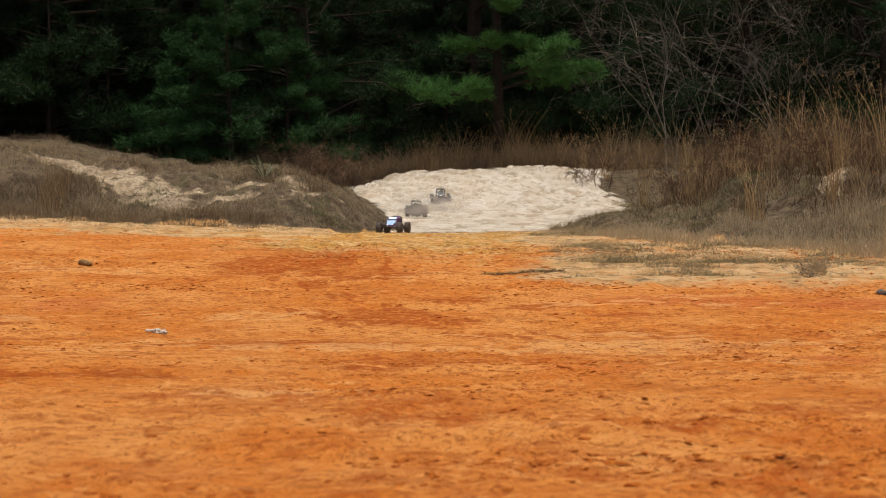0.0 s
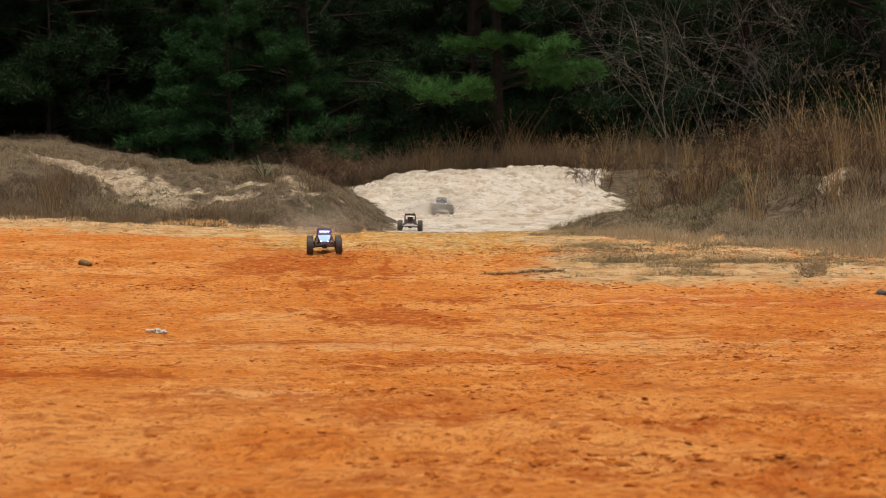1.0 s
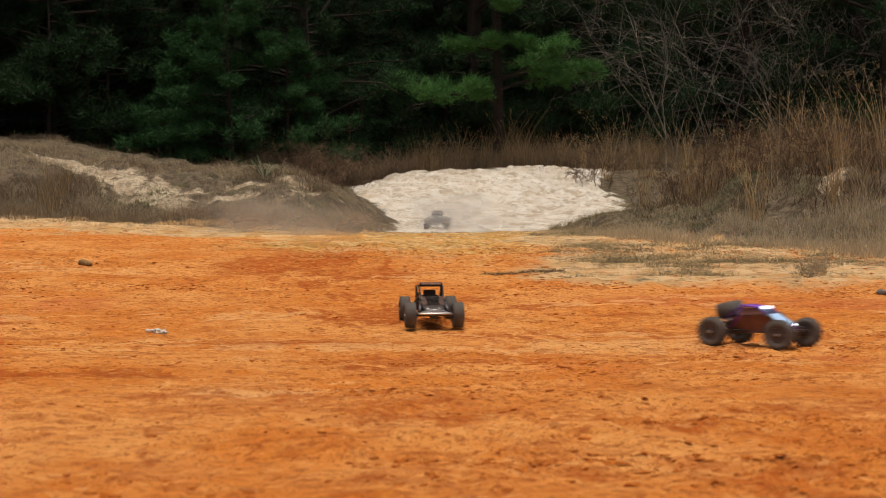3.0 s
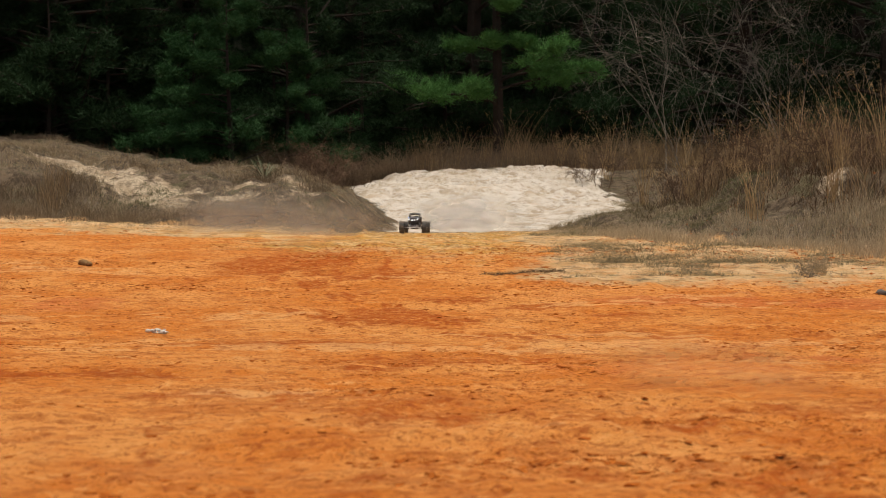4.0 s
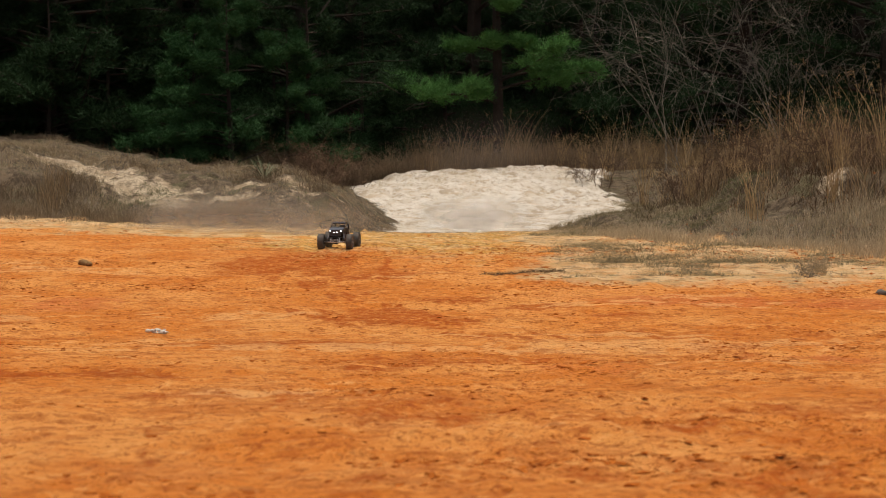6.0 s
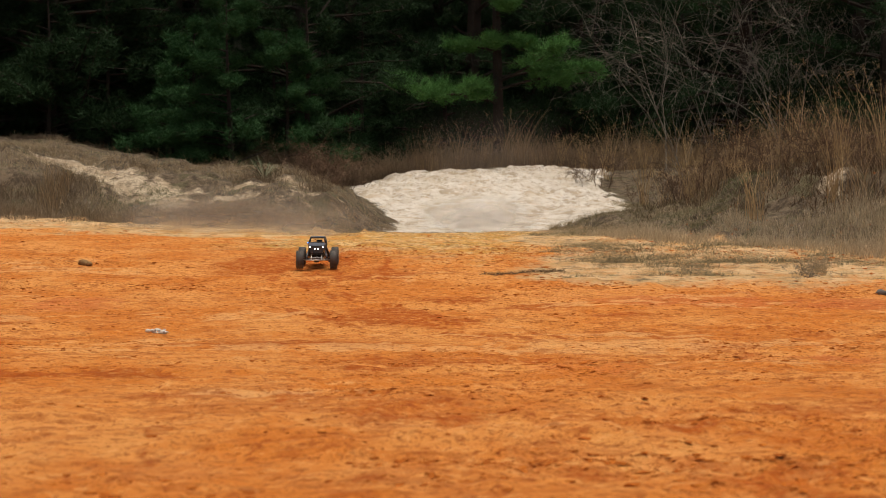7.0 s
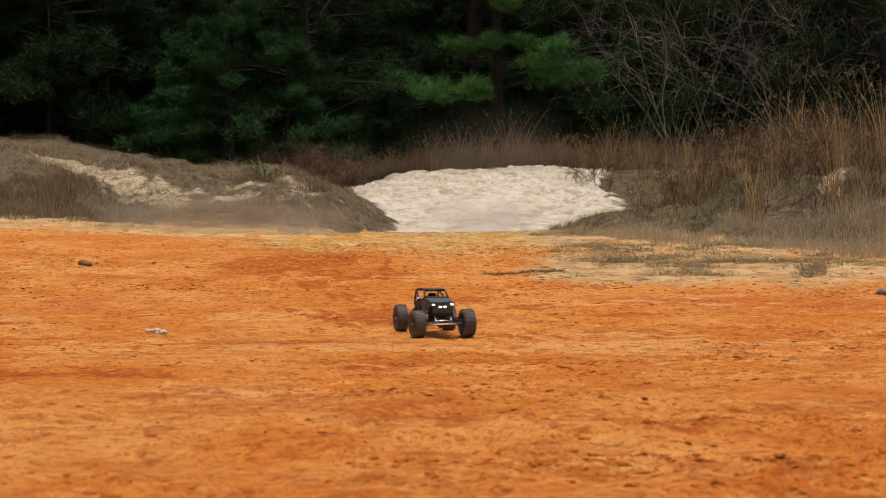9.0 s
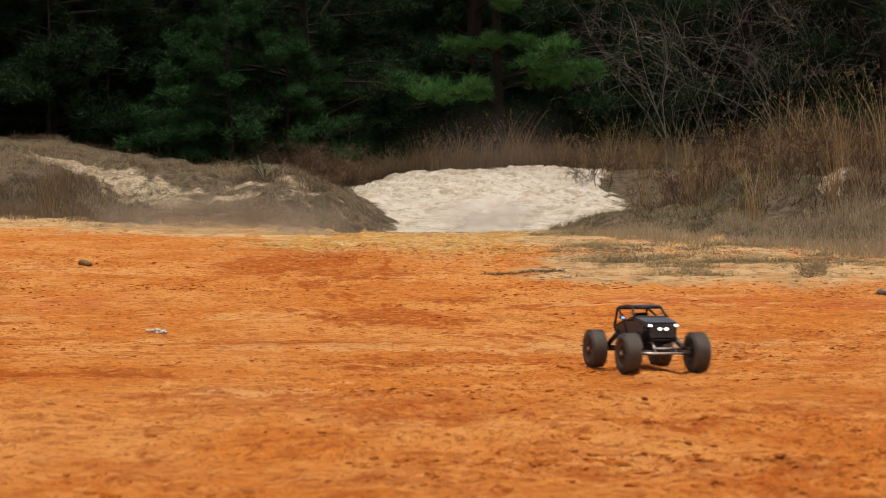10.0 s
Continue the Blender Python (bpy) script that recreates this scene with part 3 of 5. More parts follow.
def make_brambles():
    b1 = bare_tree("bramble", 31, .75, 7, "brown tangled bramble on the bank", "brambles of the bank", .007, BRAMBLE)
    b2 = bare_tree("bramble", 32, .60, 8, "brown tangled bramble on the bank", "brambles of the bank", .006, BRAMBLE)
    place(b1, 3.75, 17.6), place(b2, 3.5, 18.9)
    for i, (x, y) in enumerate([(4.2, 17.0), (4.7, 17.9), (3.2, 19.9), (3.8, 19.2), (3.6, 21.4), (3.4, 23.2), (5.2, 18.6), (3.3, 20.9), (4.4, 21.0), (4.3, 16.6), (2.55, 26.6), (-1.9, 20.9), (-1.6, 21.6), (-2.0, 22.4), (-1.75, 23.6), (-1.6, 27.6), (-2.3, 26.8), (2.75, 27.2)]):
        copy_thing((b1, b2)[i % 2], pose(x, y, top_of(x, y) - .02, 0, 0, 63 * i))


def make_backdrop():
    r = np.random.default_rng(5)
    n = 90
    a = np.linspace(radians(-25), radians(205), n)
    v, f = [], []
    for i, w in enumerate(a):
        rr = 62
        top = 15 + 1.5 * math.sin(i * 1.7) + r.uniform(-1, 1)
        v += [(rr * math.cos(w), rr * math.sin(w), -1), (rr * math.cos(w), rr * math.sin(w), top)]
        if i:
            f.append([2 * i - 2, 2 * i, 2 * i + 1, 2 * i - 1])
    # plain sheet that closes the gaps; the wood's shade is in its dark colour
    ob = from_arrays("backdrop", np.array(v), f, plain("far_woods_shade", (.024, .031, .020), (.038, .040, .028), .5, .95))
    return tagged(ob, "plain dark sheet standing for distant woodland, shade in its colour", "woods", kind="structure")


make_woods()
make_brambles()
make_backdrop()


MOSS = [(2.75, 17.2, .55, .9, 1.0)]


def make_grasses():
    r = np.random.default_rng(33)
    # broom grass on and behind the right-hand bank, in clumps
    cx, cy = r.uniform(1.6, 9.5, 330), r.uniform(14.5, 28, 330)
    mid, left, right, d = banks(cx, cy)
    ok = (d > 1.5 + .5 * lattice(cx * .8, cy * .8, 3)) & (patches_of(cx, cy, MOSS) < .4)
    cx, cy = cx[ok], cy[ok]
    ex, ey = r.uniform(-.6, 5.0, 150), r.uniform(28.7, 30.6, 150)
    cx, cy = np.concatenate([cx, ex]), np.concatenate([cy, ey])
    per = 16
    n = len(cx) * per
    tall = np.repeat(r.uniform(.35, 1.05, len(cx)), per) * r.uniform(.45, 1.1, n)
    x, y = np.repeat(cx, per) + r.normal(0, .07, n), np.repeat(cy, per) + r.normal(0, .07, n)
    grass("broom_grass", x, y, tall, STRAW, "tall tawny dry broom grass along the bank", .55, .008, 2)
    # brown tangle on the right-hand bank
    n = 46000
    x, y = r.uniform(1.5, 9.5, n), r.uniform(13.5, 29, n)
    mid, left, right, d = banks(x, y)
    lump = lattice(x * .9, y * .9, 71) + .6 * lattice(x * 2.3, y * 2.3, 72)
    keep = (d > .9) & (lump > -.45) & (patches_of(x, y, MOSS) < .45)
    x, y, lump, d = x[keep], y[keep], lump[keep], d[keep]
    grass("undergrowth", x, y, r.uniform(.10, .50, len(x)) * (.7 + .5 * np.clip(lump, 0, 1)) * (.4 + .6 * smooth(d, .9, 2)), UNDER, "brown tangled winter undergrowth", 1.3, .008, 6)
    # brown brush along the edge of the wood
    n = 60000
    x, y = r.uniform(-9.5, 7, n), 28.8 + 3.2 * r.uniform(0, 1, n) ** 1.4
    lump = lattice(x * .9, y * .9, 73) + .6 * lattice(x * 2.3, y * 2.3, 74)
    keep = lump > -.7
    x, y, lump = x[keep], y[keep], lump[keep]
    grass("brush", x, y, r.uniform(.15, .75, len(x)) * (.45 + .75 * np.clip(lump + .2, 0, 1.1)) * (1 - .6 * smooth(-x, 3.5, 5.5)), BRUSH, "brown dead brush along the wood edge", 1.1, .010, 16)
    # short dead grass over the left-hand bank, thin on the washed-out loam
    n = 120000
    x, y = r.uniform(-9, -.5, n), r.uniform(17.8, 24.5, n)
    mid, left, right, d = banks(x, y)
    lump = lattice(x * 1.2, y * 1.2, 51) + .6 * lattice(x * 4, y * 4, 52)
    bare = bare_left(x, y)
    keep = (left > MIDDLE(y) + .01) & (lump > -.55) & (bare < r.uniform(.1, .55, n)) & (r.uniform(0, 1, n) < .38)
    x, y, lump = x[keep], y[keep], lump[keep]
    grass("dead_grass", x, y, r.uniform(.04, .16, len(x)) * (.7 + .9 * np.clip(lump, 0, 1)) * (1 - .7 * smooth(x, -1.8, -.9)), HAY, "short matted dead grass on the bank", 1.2, .006, 3)
    # brown heathy tufts in drifts over it
    n = 90000
    x, y = r.uniform(-9, -.6, n), r.uniform(18.0, 24.5, n)
    mid, left, right, d = banks(x, y)
    lump = lattice(x * 1.7, y * 1.7, 75) + .7 * lattice(x * 4.5, y * 4.5, 76)
    keep = (left > MIDDLE(y) + .03) & (lump > .0) & (bare_left(x, y) < .3) & (bare_left(x, y + .22) < .45) & (r.uniform(0, 1, n) < .7)
    x, y, lump = x[keep], y[keep], lump[keep]
    grass("heath_tufts", x, y, r.uniform(.06, .26, len(x)) * (.55 + .7 * np.clip(lump, 0, 1)) * (1 - .75 * smooth(x, -1.8, -.9)) * (1 - .55 * smooth(y, 20.1, 20.9)), HEATH, "dark brown heathy tufts on the bank", 1.0, .007, 13)
    # soft tan grass along the foot of the right-hand bank
    n = 90000
    y = r.uniform(12.5, 20.5, n)
    x = r.uniform(.9, 6.5, n)
    mid, left, right, d = banks(x, y)
    lump = lattice(x * 1.4, y * 1.4, 53) + .6 * lattice(x * 4, y * 4, 54)
    keep = (d > -.08 + .22 * lattice(x * 2, y * 2, 9)) & (d < 1.25 + .4 * lump) & (lump > -.85)
    x, y, lump, d = x[keep], y[keep], lump[keep], d[keep]
    grass("foot_grass", x, y, r.uniform(.05, .27, len(x)) * (.6 + .7 * np.clip(lump, 0, 1)) * (1 - .62 * smooth(y, 15.8, 18)), FOOT, "soft tan dead grass along the foot of the bank", .8, .005, 11)
    # low grey weeds over the face of the right-hand bank
    n = 80000
    x, y = r.uniform(1.0, 7, n), r.uniform(13, 24.5, n)
    mid, left, right, d = banks(x, y)
    lump = lattice(x * 1.5, y * 1.5, 84) + .6 * lattice(x * 4.5, y * 4.5, 85)
    keep = (d > .15) & (d < 3.6) & (lump > -.7)
    x, y, lump = x[keep], y[keep], lump[keep]
    grass("bank_weeds", x, y, r.uniform(.03, .15, len(x)) * (.6 + .6 * np.clip(lump, 0, 1)), BANK_WEED, "grey-brown weeds over the face of the bank", 1.2, .006, 19)
    # wispy taller stalks at the left-hand end of the bank
    n = 2600
    x, y = r.uniform(-7.5, -4.6, n), r.uniform(18.1, 19.3, n)
    keep = (lattice(x * 1.3, y, 81) + .3 * (-x - 5) > -.1) & (bare_left(x, y) < .3)
    x, y = x[keep], y[keep]
    grass("dry_stalks", x, y, r.uniform(.15, .45, len(x)), STRAW, "thin dry stalks on the bank", .5, .008, 8)
    # sprigs that stand up along the crest
    n = 420
    x, y = r.uniform(-7, -1.6, n), r.uniform(20.3, 22.6, n)
    keep = lattice(x * 2.2, y * 2, 82) > -.2
    x, y = x[keep], y[keep]
    grass("crest_sprigs", x, y, r.uniform(.1, .42, len(x)) ** 1.2, STRAW, "stray dry stalks along the crest of the bank", .5, .007, 18)
    # weeds that creep over the verge
    n = 230000
    x, y = r.uniform(.5, 6, n), r.uniform(11.0, 18.5, n)
    mid, left, right, d = banks(x, y)
    lump = lattice(x * 1.1, y * 1.3, 61) + .5 * lattice(x * 3.3, y * 4, 62) + .8 * patches_of(x, y, [(1.75, 12.7, .5, .35, 1), (1.2, 11.6, .3, .12, .8), (2.7, 12.9, .4, .3, .7)]) - .05
    keep = (x + .3 * lattice(x * 2, y * 2, 64) > .95) & (y + .35 * lattice(x * 2, y * 2, 65) > 11.6) & (d < .3) & (lump + .5 * lattice(x * 7, y * 7, 68) > -.25) & (r.uniform(0, 1, n) < .75)
    x, y, lump = x[keep], y[keep], lump[keep]
    grass("verge_weeds", x, y, r.uniform(.025, .11, len(x)) * (.55 + 1.0 * np.clip(lump, 0, 1.2)), WEED, "low grey weeds creeping over the sandy verge", 1.9, .004, 4)
    # taller weed tufts on the verge
    m = 190
    cx, cy = r.uniform(1.0, 5.2, m), r.uniform(11.6, 15.6, m)
    near = patches_of(cx, cy, [(1.75, 12.8, .7, .5, 1), (1.1, 11.6, .4, .15, .9), (2.6, 13.3, .8, .5, .8), (3.4, 12.6, .5, .4, .7), (1.4, 14.2, .6, .7, .6)])
    ok = (near + .3 * lattice(cx * 2, cy * 2, 86) > .3) & (banks(cx, cy)[3] < .2)
    cx, cy = cx[ok], cy[ok]
    n = len(cx) * 130
    x, y = np.repeat(cx, 130) + r.normal(0, .09, n), np.repeat(cy, 130) + r.normal(0, .07, n)
    grass("verge_tufts", x, y, r.uniform(.03, .14, n) * np.repeat(r.uniform(.5, 1.1, len(cx)), 130), WEED, "grey-green weed tufts on the sandy verge", 1.9, .004, 20)
    # weeds at the foot of the left-hand bank
    n = 34000
    x = r.uniform(-8, -.6, n)
    y = 18.25 + 1.5 * smooth(x, -1.4, -.75) + r.normal(0, .33, n) - 1.3 * r.uniform(0, 1, n) ** 5
    lump = lattice(x * 1.8, y * 2, 66) + .6 * lattice(x * 5, y * 5, 69)
    keep = lump > -.6
    x, y, lump = x[keep], y[keep], lump[keep]
    grass("foot_weeds", x, y, r.uniform(.02, .24, len(x)) * (.5 + .6 * np.clip(lump + .3, 0, 1.2)) * (.12 + .88 * smooth(y - 1.5 * smooth(x, -1.4, -.75), 17.5, 18.15)) * (1 - .55 * smooth(x, -2.2, -1.2)), FRINGE, "dry brown weeds at the foot of the bank", 1.0, .0055, 5)
    # stray sprigs at the far rim of the field
    n = 34000
    x, y = r.uniform(-7, 1.9, n), r.uniform(14.8, 18.6, n)
    keep = lattice(x * 2.6, y * 2.6, 67) + .4 * lattice(x * 7, y * 7, 87) + .8 * smooth(y, 16.2, 18.2) > .55
    x, y = x[keep], y[keep]
    grass("rim_sprigs", x, y, r.uniform(.01, .05, len(x)) * (1 + 1.2 * smooth(y, 17, 18.2) * (x < -1.4)), BANK_WEED, "stray sprigs and straw on the sandy rim", 1.6, .006, 9)
    # a few green weeds on the banks
    n = 2600
    cx = r.choice([-4.05, -3.75, -3.65, -1.6, -1.45, 2.9, 3.4], n)
    x, y = cx + r.normal(0, .16, n), np.where(cx < 0, 18.95 + .5 * (cx == -3.65), 17.6) + r.normal(0, .16, n)
    grass("green_weeds", x, y, r.uniform(.03, .11, n), HERB, "low green winter weeds on the banks", 1.4, .008, 10)
    # a mossy green slope on the right-hand bank
    n = 14000
    x, y = r.normal(2.75, .42, n), r.normal(17.2, .6, n)
    keep = lattice(x * 5, y * 5, 83) > -.5
    x, y = x[keep], y[keep]
    grass("moss_slope", x, y, r.uniform(.015, .07, len(x)), MOSSY, "short mossy green growth on the bank", 1.5, .007, 17)


make_grasses()


def broom_clump(seed, height, count, spread):
    r = np.random.default_rng(seed)
    n = count
    roots = np.stack([r.normal(0, spread, n), r.normal(0, spread, n), np.full(n, -.03)], 1)
    v, f = blades(roots, height * r.uniform(.55, 1.05, n), .5, .010, 5, .4, seed)
    root = tagged(new("broom_clump"), "golden clump of tall broom grass gone to seed", "grass clump", "broom clumps")
    tagged(from_arrays("stalk_tuft", v, f, GOLD, root), kind="stuff")
    # feathery seed heads near the tips
    m = n * 5
    pick = r.integers(0, n, m)
    tip = v.reshape(n, 12, 3)[pick, 8] * .5 + v.reshape(n, 12, 3)[pick, 10] * .5 + r.normal(0, .018, (m, 3))
    v2, f2 = needle_tufts(r, tip, .035, 2, .004)
    tagged(from_arrays("seed_head_tuft", v2, f2, GOLD, root), kind="stuff")
    return root


def make_clumps():
    kinds = [broom_clump(1, 1.15, 18, .05), broom_clump(2, .85, 22, .07), broom_clump(3, 1.5, 14, .07)]
    spots = [(3.2, 15.9, 1), (4.35, 16.6, 2), (4.75, 16.9, 2), (3.95, 15.6, 0), (5.0, 17.6, 0), (4.15, 17.8, 0), (3.7, 19.4, 1), (3.3, 20.6, 1), (3.6, 21.3, 0), (3.3, 23.0, 1), (4.5, 20.0, 2), (2.2, 28.9, 1),
             (.75, 29.1, 1), (-.2, 29.2, 1), (1.2, 28.9, 2), (2.6, 28.6, 1), (3.1, 28.2, 2), (3.6, 27.6, 0), (4.2, 27.0, 2), (1.5, 29.6, 2), (2.9, 27.4, 0), (4.9, 25.5, 2), (3.9, 24.6, 2), (5.6, 23.5, 2), (.3, 29.4, 0), (1.9, 29.3, 1), (5.3, 16.3, 0), (3.05, 23.5, 0), (4.1, 22.5, 1)]
    used = set()
    for i, (x, y, k) in enumerate(spots):
        m = pose(x, y, top_of(x, y), 0, 0, 47 * i)
        if k in used:
            copy_thing(kinds[k], m)
        else:
            kinds[k].matrix_basis = m
            used.add(k)


make_clumps()


def make_yucca():
    r = np.random.default_rng(4)
    root = tagged(new("yucca"), "spiky green yucca on top of the bank", "plant")
    for k in range(34):
        a, e = r.uniform(0, 2 * math.pi), r.uniform(.12, 1.15)
        d = np.array([math.cos(a) * math.cos(e), math.sin(a) * math.cos(e), math.sin(e)])
        s = np.cross(d, (0, 0, 1))
        s /= np.linalg.norm(s)
        ln = r.uniform(.24, .40)
        up = np.cross(s, d)
        v = []
        for u, w in ((0, .007), (.3, .012), (.7, .009), (1, .001)):
            c = d * ln * u + np.array([0, 0, -.10 * u * u * (1.2 - e) * ln * 3])
            v += [c - s * w + up * w * .5, c, c + s * w + up * w * .5]
        f = [[3 * i + j, 3 * i + j + 1, 3 * i + j + 4, 3 * i + j + 3] for i in range(3) for j in range(2)]
        from_arrays("leaf", np.array(v), f, YUCCA, root)
    place(root, -2.38, 20.6, 0, .03)
    return root


def make_bush():
    b = bare_tree("dead_bush", 12, .15, 12, "small dead brown bush on the sandy verge", "", .004)
    b["category"] = "bush"
    place(b, 2.87, 11.9)
    r = np.random.default_rng(6)
    v, f = needle_tufts(r, r.normal(0, 1, (90, 3)) * np.array([.07, .06, .028]) + np.array([0, 0, .045]), .05, 10, .004)
    tagged(from_arrays("dead_leaves", v, f, HAY, b), kind="stuff")
    copy_thing(b, pose(1.95, 12.0, stand(1.95, 12.0) - .06, 0, 0, 80))


make_yucca()
make_bush()


# ---- stones and clods ----
def lump_mesh(r, size, squash=.6, detail_level=2):
    bm = bmesh.new()
    bmesh.ops.create_icosphere(bm, subdivisions=detail_level, radius=1)
    off = Vector(r.uniform(-50, 50, 3))
    for v in bm.verts:
        k = 1 + .35 * noise.noise(v.co * 1.3 + off) + .15 * noise.noise(v.co * 3.5 + off)
        v.co = Vector((v.co.x * size * k, v.co.y * size * k * .85, v.co.z * size * k * squash))
    return bm


def make_stones():
    r = np.random.default_rng(9)
    for name, x, y, size, mat_, label, cat in (("clod", -2.96, 12.69, .052, BROWN_CLOD, "fist-sized brown clod on the orange clay", "clod"), ("clod", -2.90, 12.63, .034, BROWN_CLOD, "small brown clod on the orange clay", "clod"),
                                               ("stone", 2.98, 10.45, .045, GREY_STONE, "grey stone at the edge of the clay", "stone"), ("stone", 3.1, 10.6, .04, GREY_STONE, "grey stone at the edge of the clay", "stone")):
        ob = linked(name, lump_mesh(r, size), mat_)
        ob.data.shade_smooth()
        tagged(ob, label, cat)
        ob.matrix_basis = pose(x, y, top_of(x, y) + size * .3, 0, 0, r.uniform(0, 360))
    # a broken lump of pale rubble
    root = tagged(new("rubble"), "small heap of pale broken rubble on the clay", "rubble")
    place(root, -1.51, 8.16)
    for k in range(22):
        ob = part("fragment", lump_mesh(r, r.uniform(.007, .018), .6, 1), STONE, root)
        ob.location = (r.normal(0, .030), r.normal(0, .02), .004 + .006 * (k % 3))
    # a flat mat of dead runners
    n = 1400
    u = r.uniform(-1, 1, n)
    x, y = .62 + u * .33, 11.95 + .12 * u + r.normal(0, .05, n)
    grass("dead_runners", x, y, r.uniform(.02, .06, n), UNDER, "flat mat of dead grey runners on the clay", 1.8, .006, 12)


def make_clods():
    """Crumbs and clods of clay strewn in drifts over the field."""
    r = np.random.default_rng(14)
    n = 370000
    y = 2.6 + 14.4 * r.uniform(0, 1, n) ** 1.5
    x = r.uniform(-1, 1, n) * (.5 + .31 * y)
    keep = (.10 + .42 * churned(x, y)) * (.15 + .85 * smooth(lattice(x * 1.6, y * 5.5, 77) + .5 * lattice(x * 5, y * 12, 78), .0, .8)) > r.uniform(.012, 1.0, n)
    x, y = x[keep], y[keep]
    n = len(x)
    size = (.75 + .25 * smooth(y, 3, 10)) * (.0035 + .010 * r.uniform(0, 1, n) ** 6 + .0012 * r.uniform(0, 1, n) * np.clip(y - 5, 0, 8) * .5)
    base = np.array([(1, 0, 0), (-.5, .87, 0), (-.5, -.87, 0), (.5, .6, .75), (-.7, 0, .8), (.4, -.6, .7)])
    tri = np.array([[0, 1, 3], [1, 4, 3], [1, 2, 4], [2, 5, 4], [2, 0, 5], [0, 3, 5], [3, 4, 5]])
    v = base[None] * (size[:, None, None] * r.uniform(.6, 1.4, (n, 6, 1)))
    a = r.uniform(0, 2 * np.pi, n)[:, None]
    v = np.stack([(v[..., 0] * np.cos(a) - v[..., 1] * np.sin(a)) * r.uniform(1, 2, (n, 1)), v[..., 0] * np.sin(a) + v[..., 1] * np.cos(a), v[..., 2] * r.uniform(.35, .7, (n, 1))], -1)
    v += np.stack([x, y, surface(x, y)[0] - .001], 1)[:, None]
    f = (np.arange(n)[:, None, None] * 6 + tri[None]).reshape(-1, 3)
    ob = from_arrays("clay_crumbs", v.reshape(-1, 3), f, CLOD)
    tagged(ob, "dark rust-coloured crumbs of clay strewn over the field", "clods", kind="stuff")


def make_bank_stones():
    """Pale crumbled stones that have weathered out of the left-hand bank."""
    r = np.random.default_rng(15)
    n = 6000
    x, y = r.uniform(-6.5, -1.0, n), r.uniform(18.3, 21.2, n)
    keep = (bare_left(x, y) + r.normal(0, .18, n) > .55) & (banks(x, y)[1] > .2)
    x, y = x[keep], y[keep]
    n = len(x)
    size = .008 + .026 * r.uniform(0, 1, n) ** 3
    base = np.array([(1, 0, 0), (-.5, .87, 0), (-.5, -.87, 0), (.5, .6, .75), (-.7, 0, .8), (.4, -.6, .7)])
    tri = np.array([[0, 1, 3], [1, 4, 3], [1, 2, 4], [2, 5, 4], [2, 0, 5], [0, 3, 5], [3, 4, 5]])
    v = base[None] * (size[:, None, None] * r.uniform(.6, 1.4, (n, 6, 1)))
    a = r.uniform(0, 2 * np.pi, n)[:, None]
    v = np.stack([(v[..., 0] * np.cos(a) - v[..., 1] * np.sin(a)) * 2.2, v[..., 0] * np.sin(a) + v[..., 1] * np.cos(a), v[..., 2] * .55], -1)
    v += np.stack([x, y, surface(x, y)[0] - .007], 1)[:, None]
    f = (np.arange(n)[:, None, None] * 6 + tri[None]).reshape(-1, 3)
    tagged(from_arrays("bank_stones", v.reshape(-1, 3), f, CRUMB), "pale crumbled stones weathered out of the bank", "stones", kind="stuff")


make_stones()
make_clods()
make_bank_stones()


# ---- the three model cars ----
def tube(bm, pts, r, n=8):
    """A round bar along pts."""
    pts = [Vector(p) for p in pts]
    rings = []
    for i, p in enumerate(pts):
        d = (pts[min(i + 1, len(pts) - 1)] - pts[max(i - 1, 0)]).normalized()
        a = d.cross(Vector((0, 0, 1)) if abs(d.z) < .9 else Vector((1, 0, 0))).normalized()
        b = d.cross(a)
        rings.append([bm.verts.new(p + r * (math.cos(2 * math.pi * k / n) * a + math.sin(2 * math.pi * k / n) * b)) for k in range(n)])
    for u, v in zip(rings, rings[1:]):
        for k in range(n):
            f = bm.faces.new((u[k], u[(k + 1) % n], v[(k + 1) % n], v[k]))
            f.smooth = True
    bm.faces.new(rings[0][::-1])
    bm.faces.new(rings[-1])
    return bm


def slab(bm, corners, thick):
    """A plate through four or more corners, with thickness along its normal."""
    pts = [Vector(c) for c in corners]
    n = (pts[1] - pts[0]).cross(pts[2] - pts[0]).normalized() * thick
    lo = [bm.verts.new(p) for p in pts]
    hi = [bm.verts.new(p + n) for p in pts]
    bm.faces.new(lo[::-1])
    bm.faces.new(hi)
    for i in range(len(pts)):
        j = (i + 1) % len(pts)
        bm.faces.new((lo[i], lo[j], hi[j], hi[i]))
    return bm


def block(bm, centre, size, bevel=.003, turn=None):
    made = bmesh.ops.create_cube(bm, size=1)["verts"]
    m = Matrix.Translation(centre) @ (turn or Matrix()) @ Matrix.Diagonal((*size, 1))
    bmesh.ops.transform(bm, matrix=m, verts=made)
    if bevel:
        edges = list({e for v in made for e in v.link_edges})
        bmesh.ops.bevel(bm, geom=edges, offset=bevel, segments=2, affect="EDGES", profile=.5)
    return bm


def lathe_x(bm, outline, n=32):
    """Turn an outline of (x, radius) round the x axis."""
    rings = [[bm.verts.new((x, r * math.cos(2 * math.pi * k / n), r * math.sin(2 * math.pi * k / n))) for k in range(n)] for x, r in outline]
    for u, v in zip(rings, rings[1:]):
        for k in range(n):
            f = bm.faces.new((u[k], v[k], v[(k + 1) % n], u[(k + 1) % n]))
            f.smooth = True
    bm.faces.new(rings[0])
    bm.faces.new(rings[-1][::-1])
    return bm


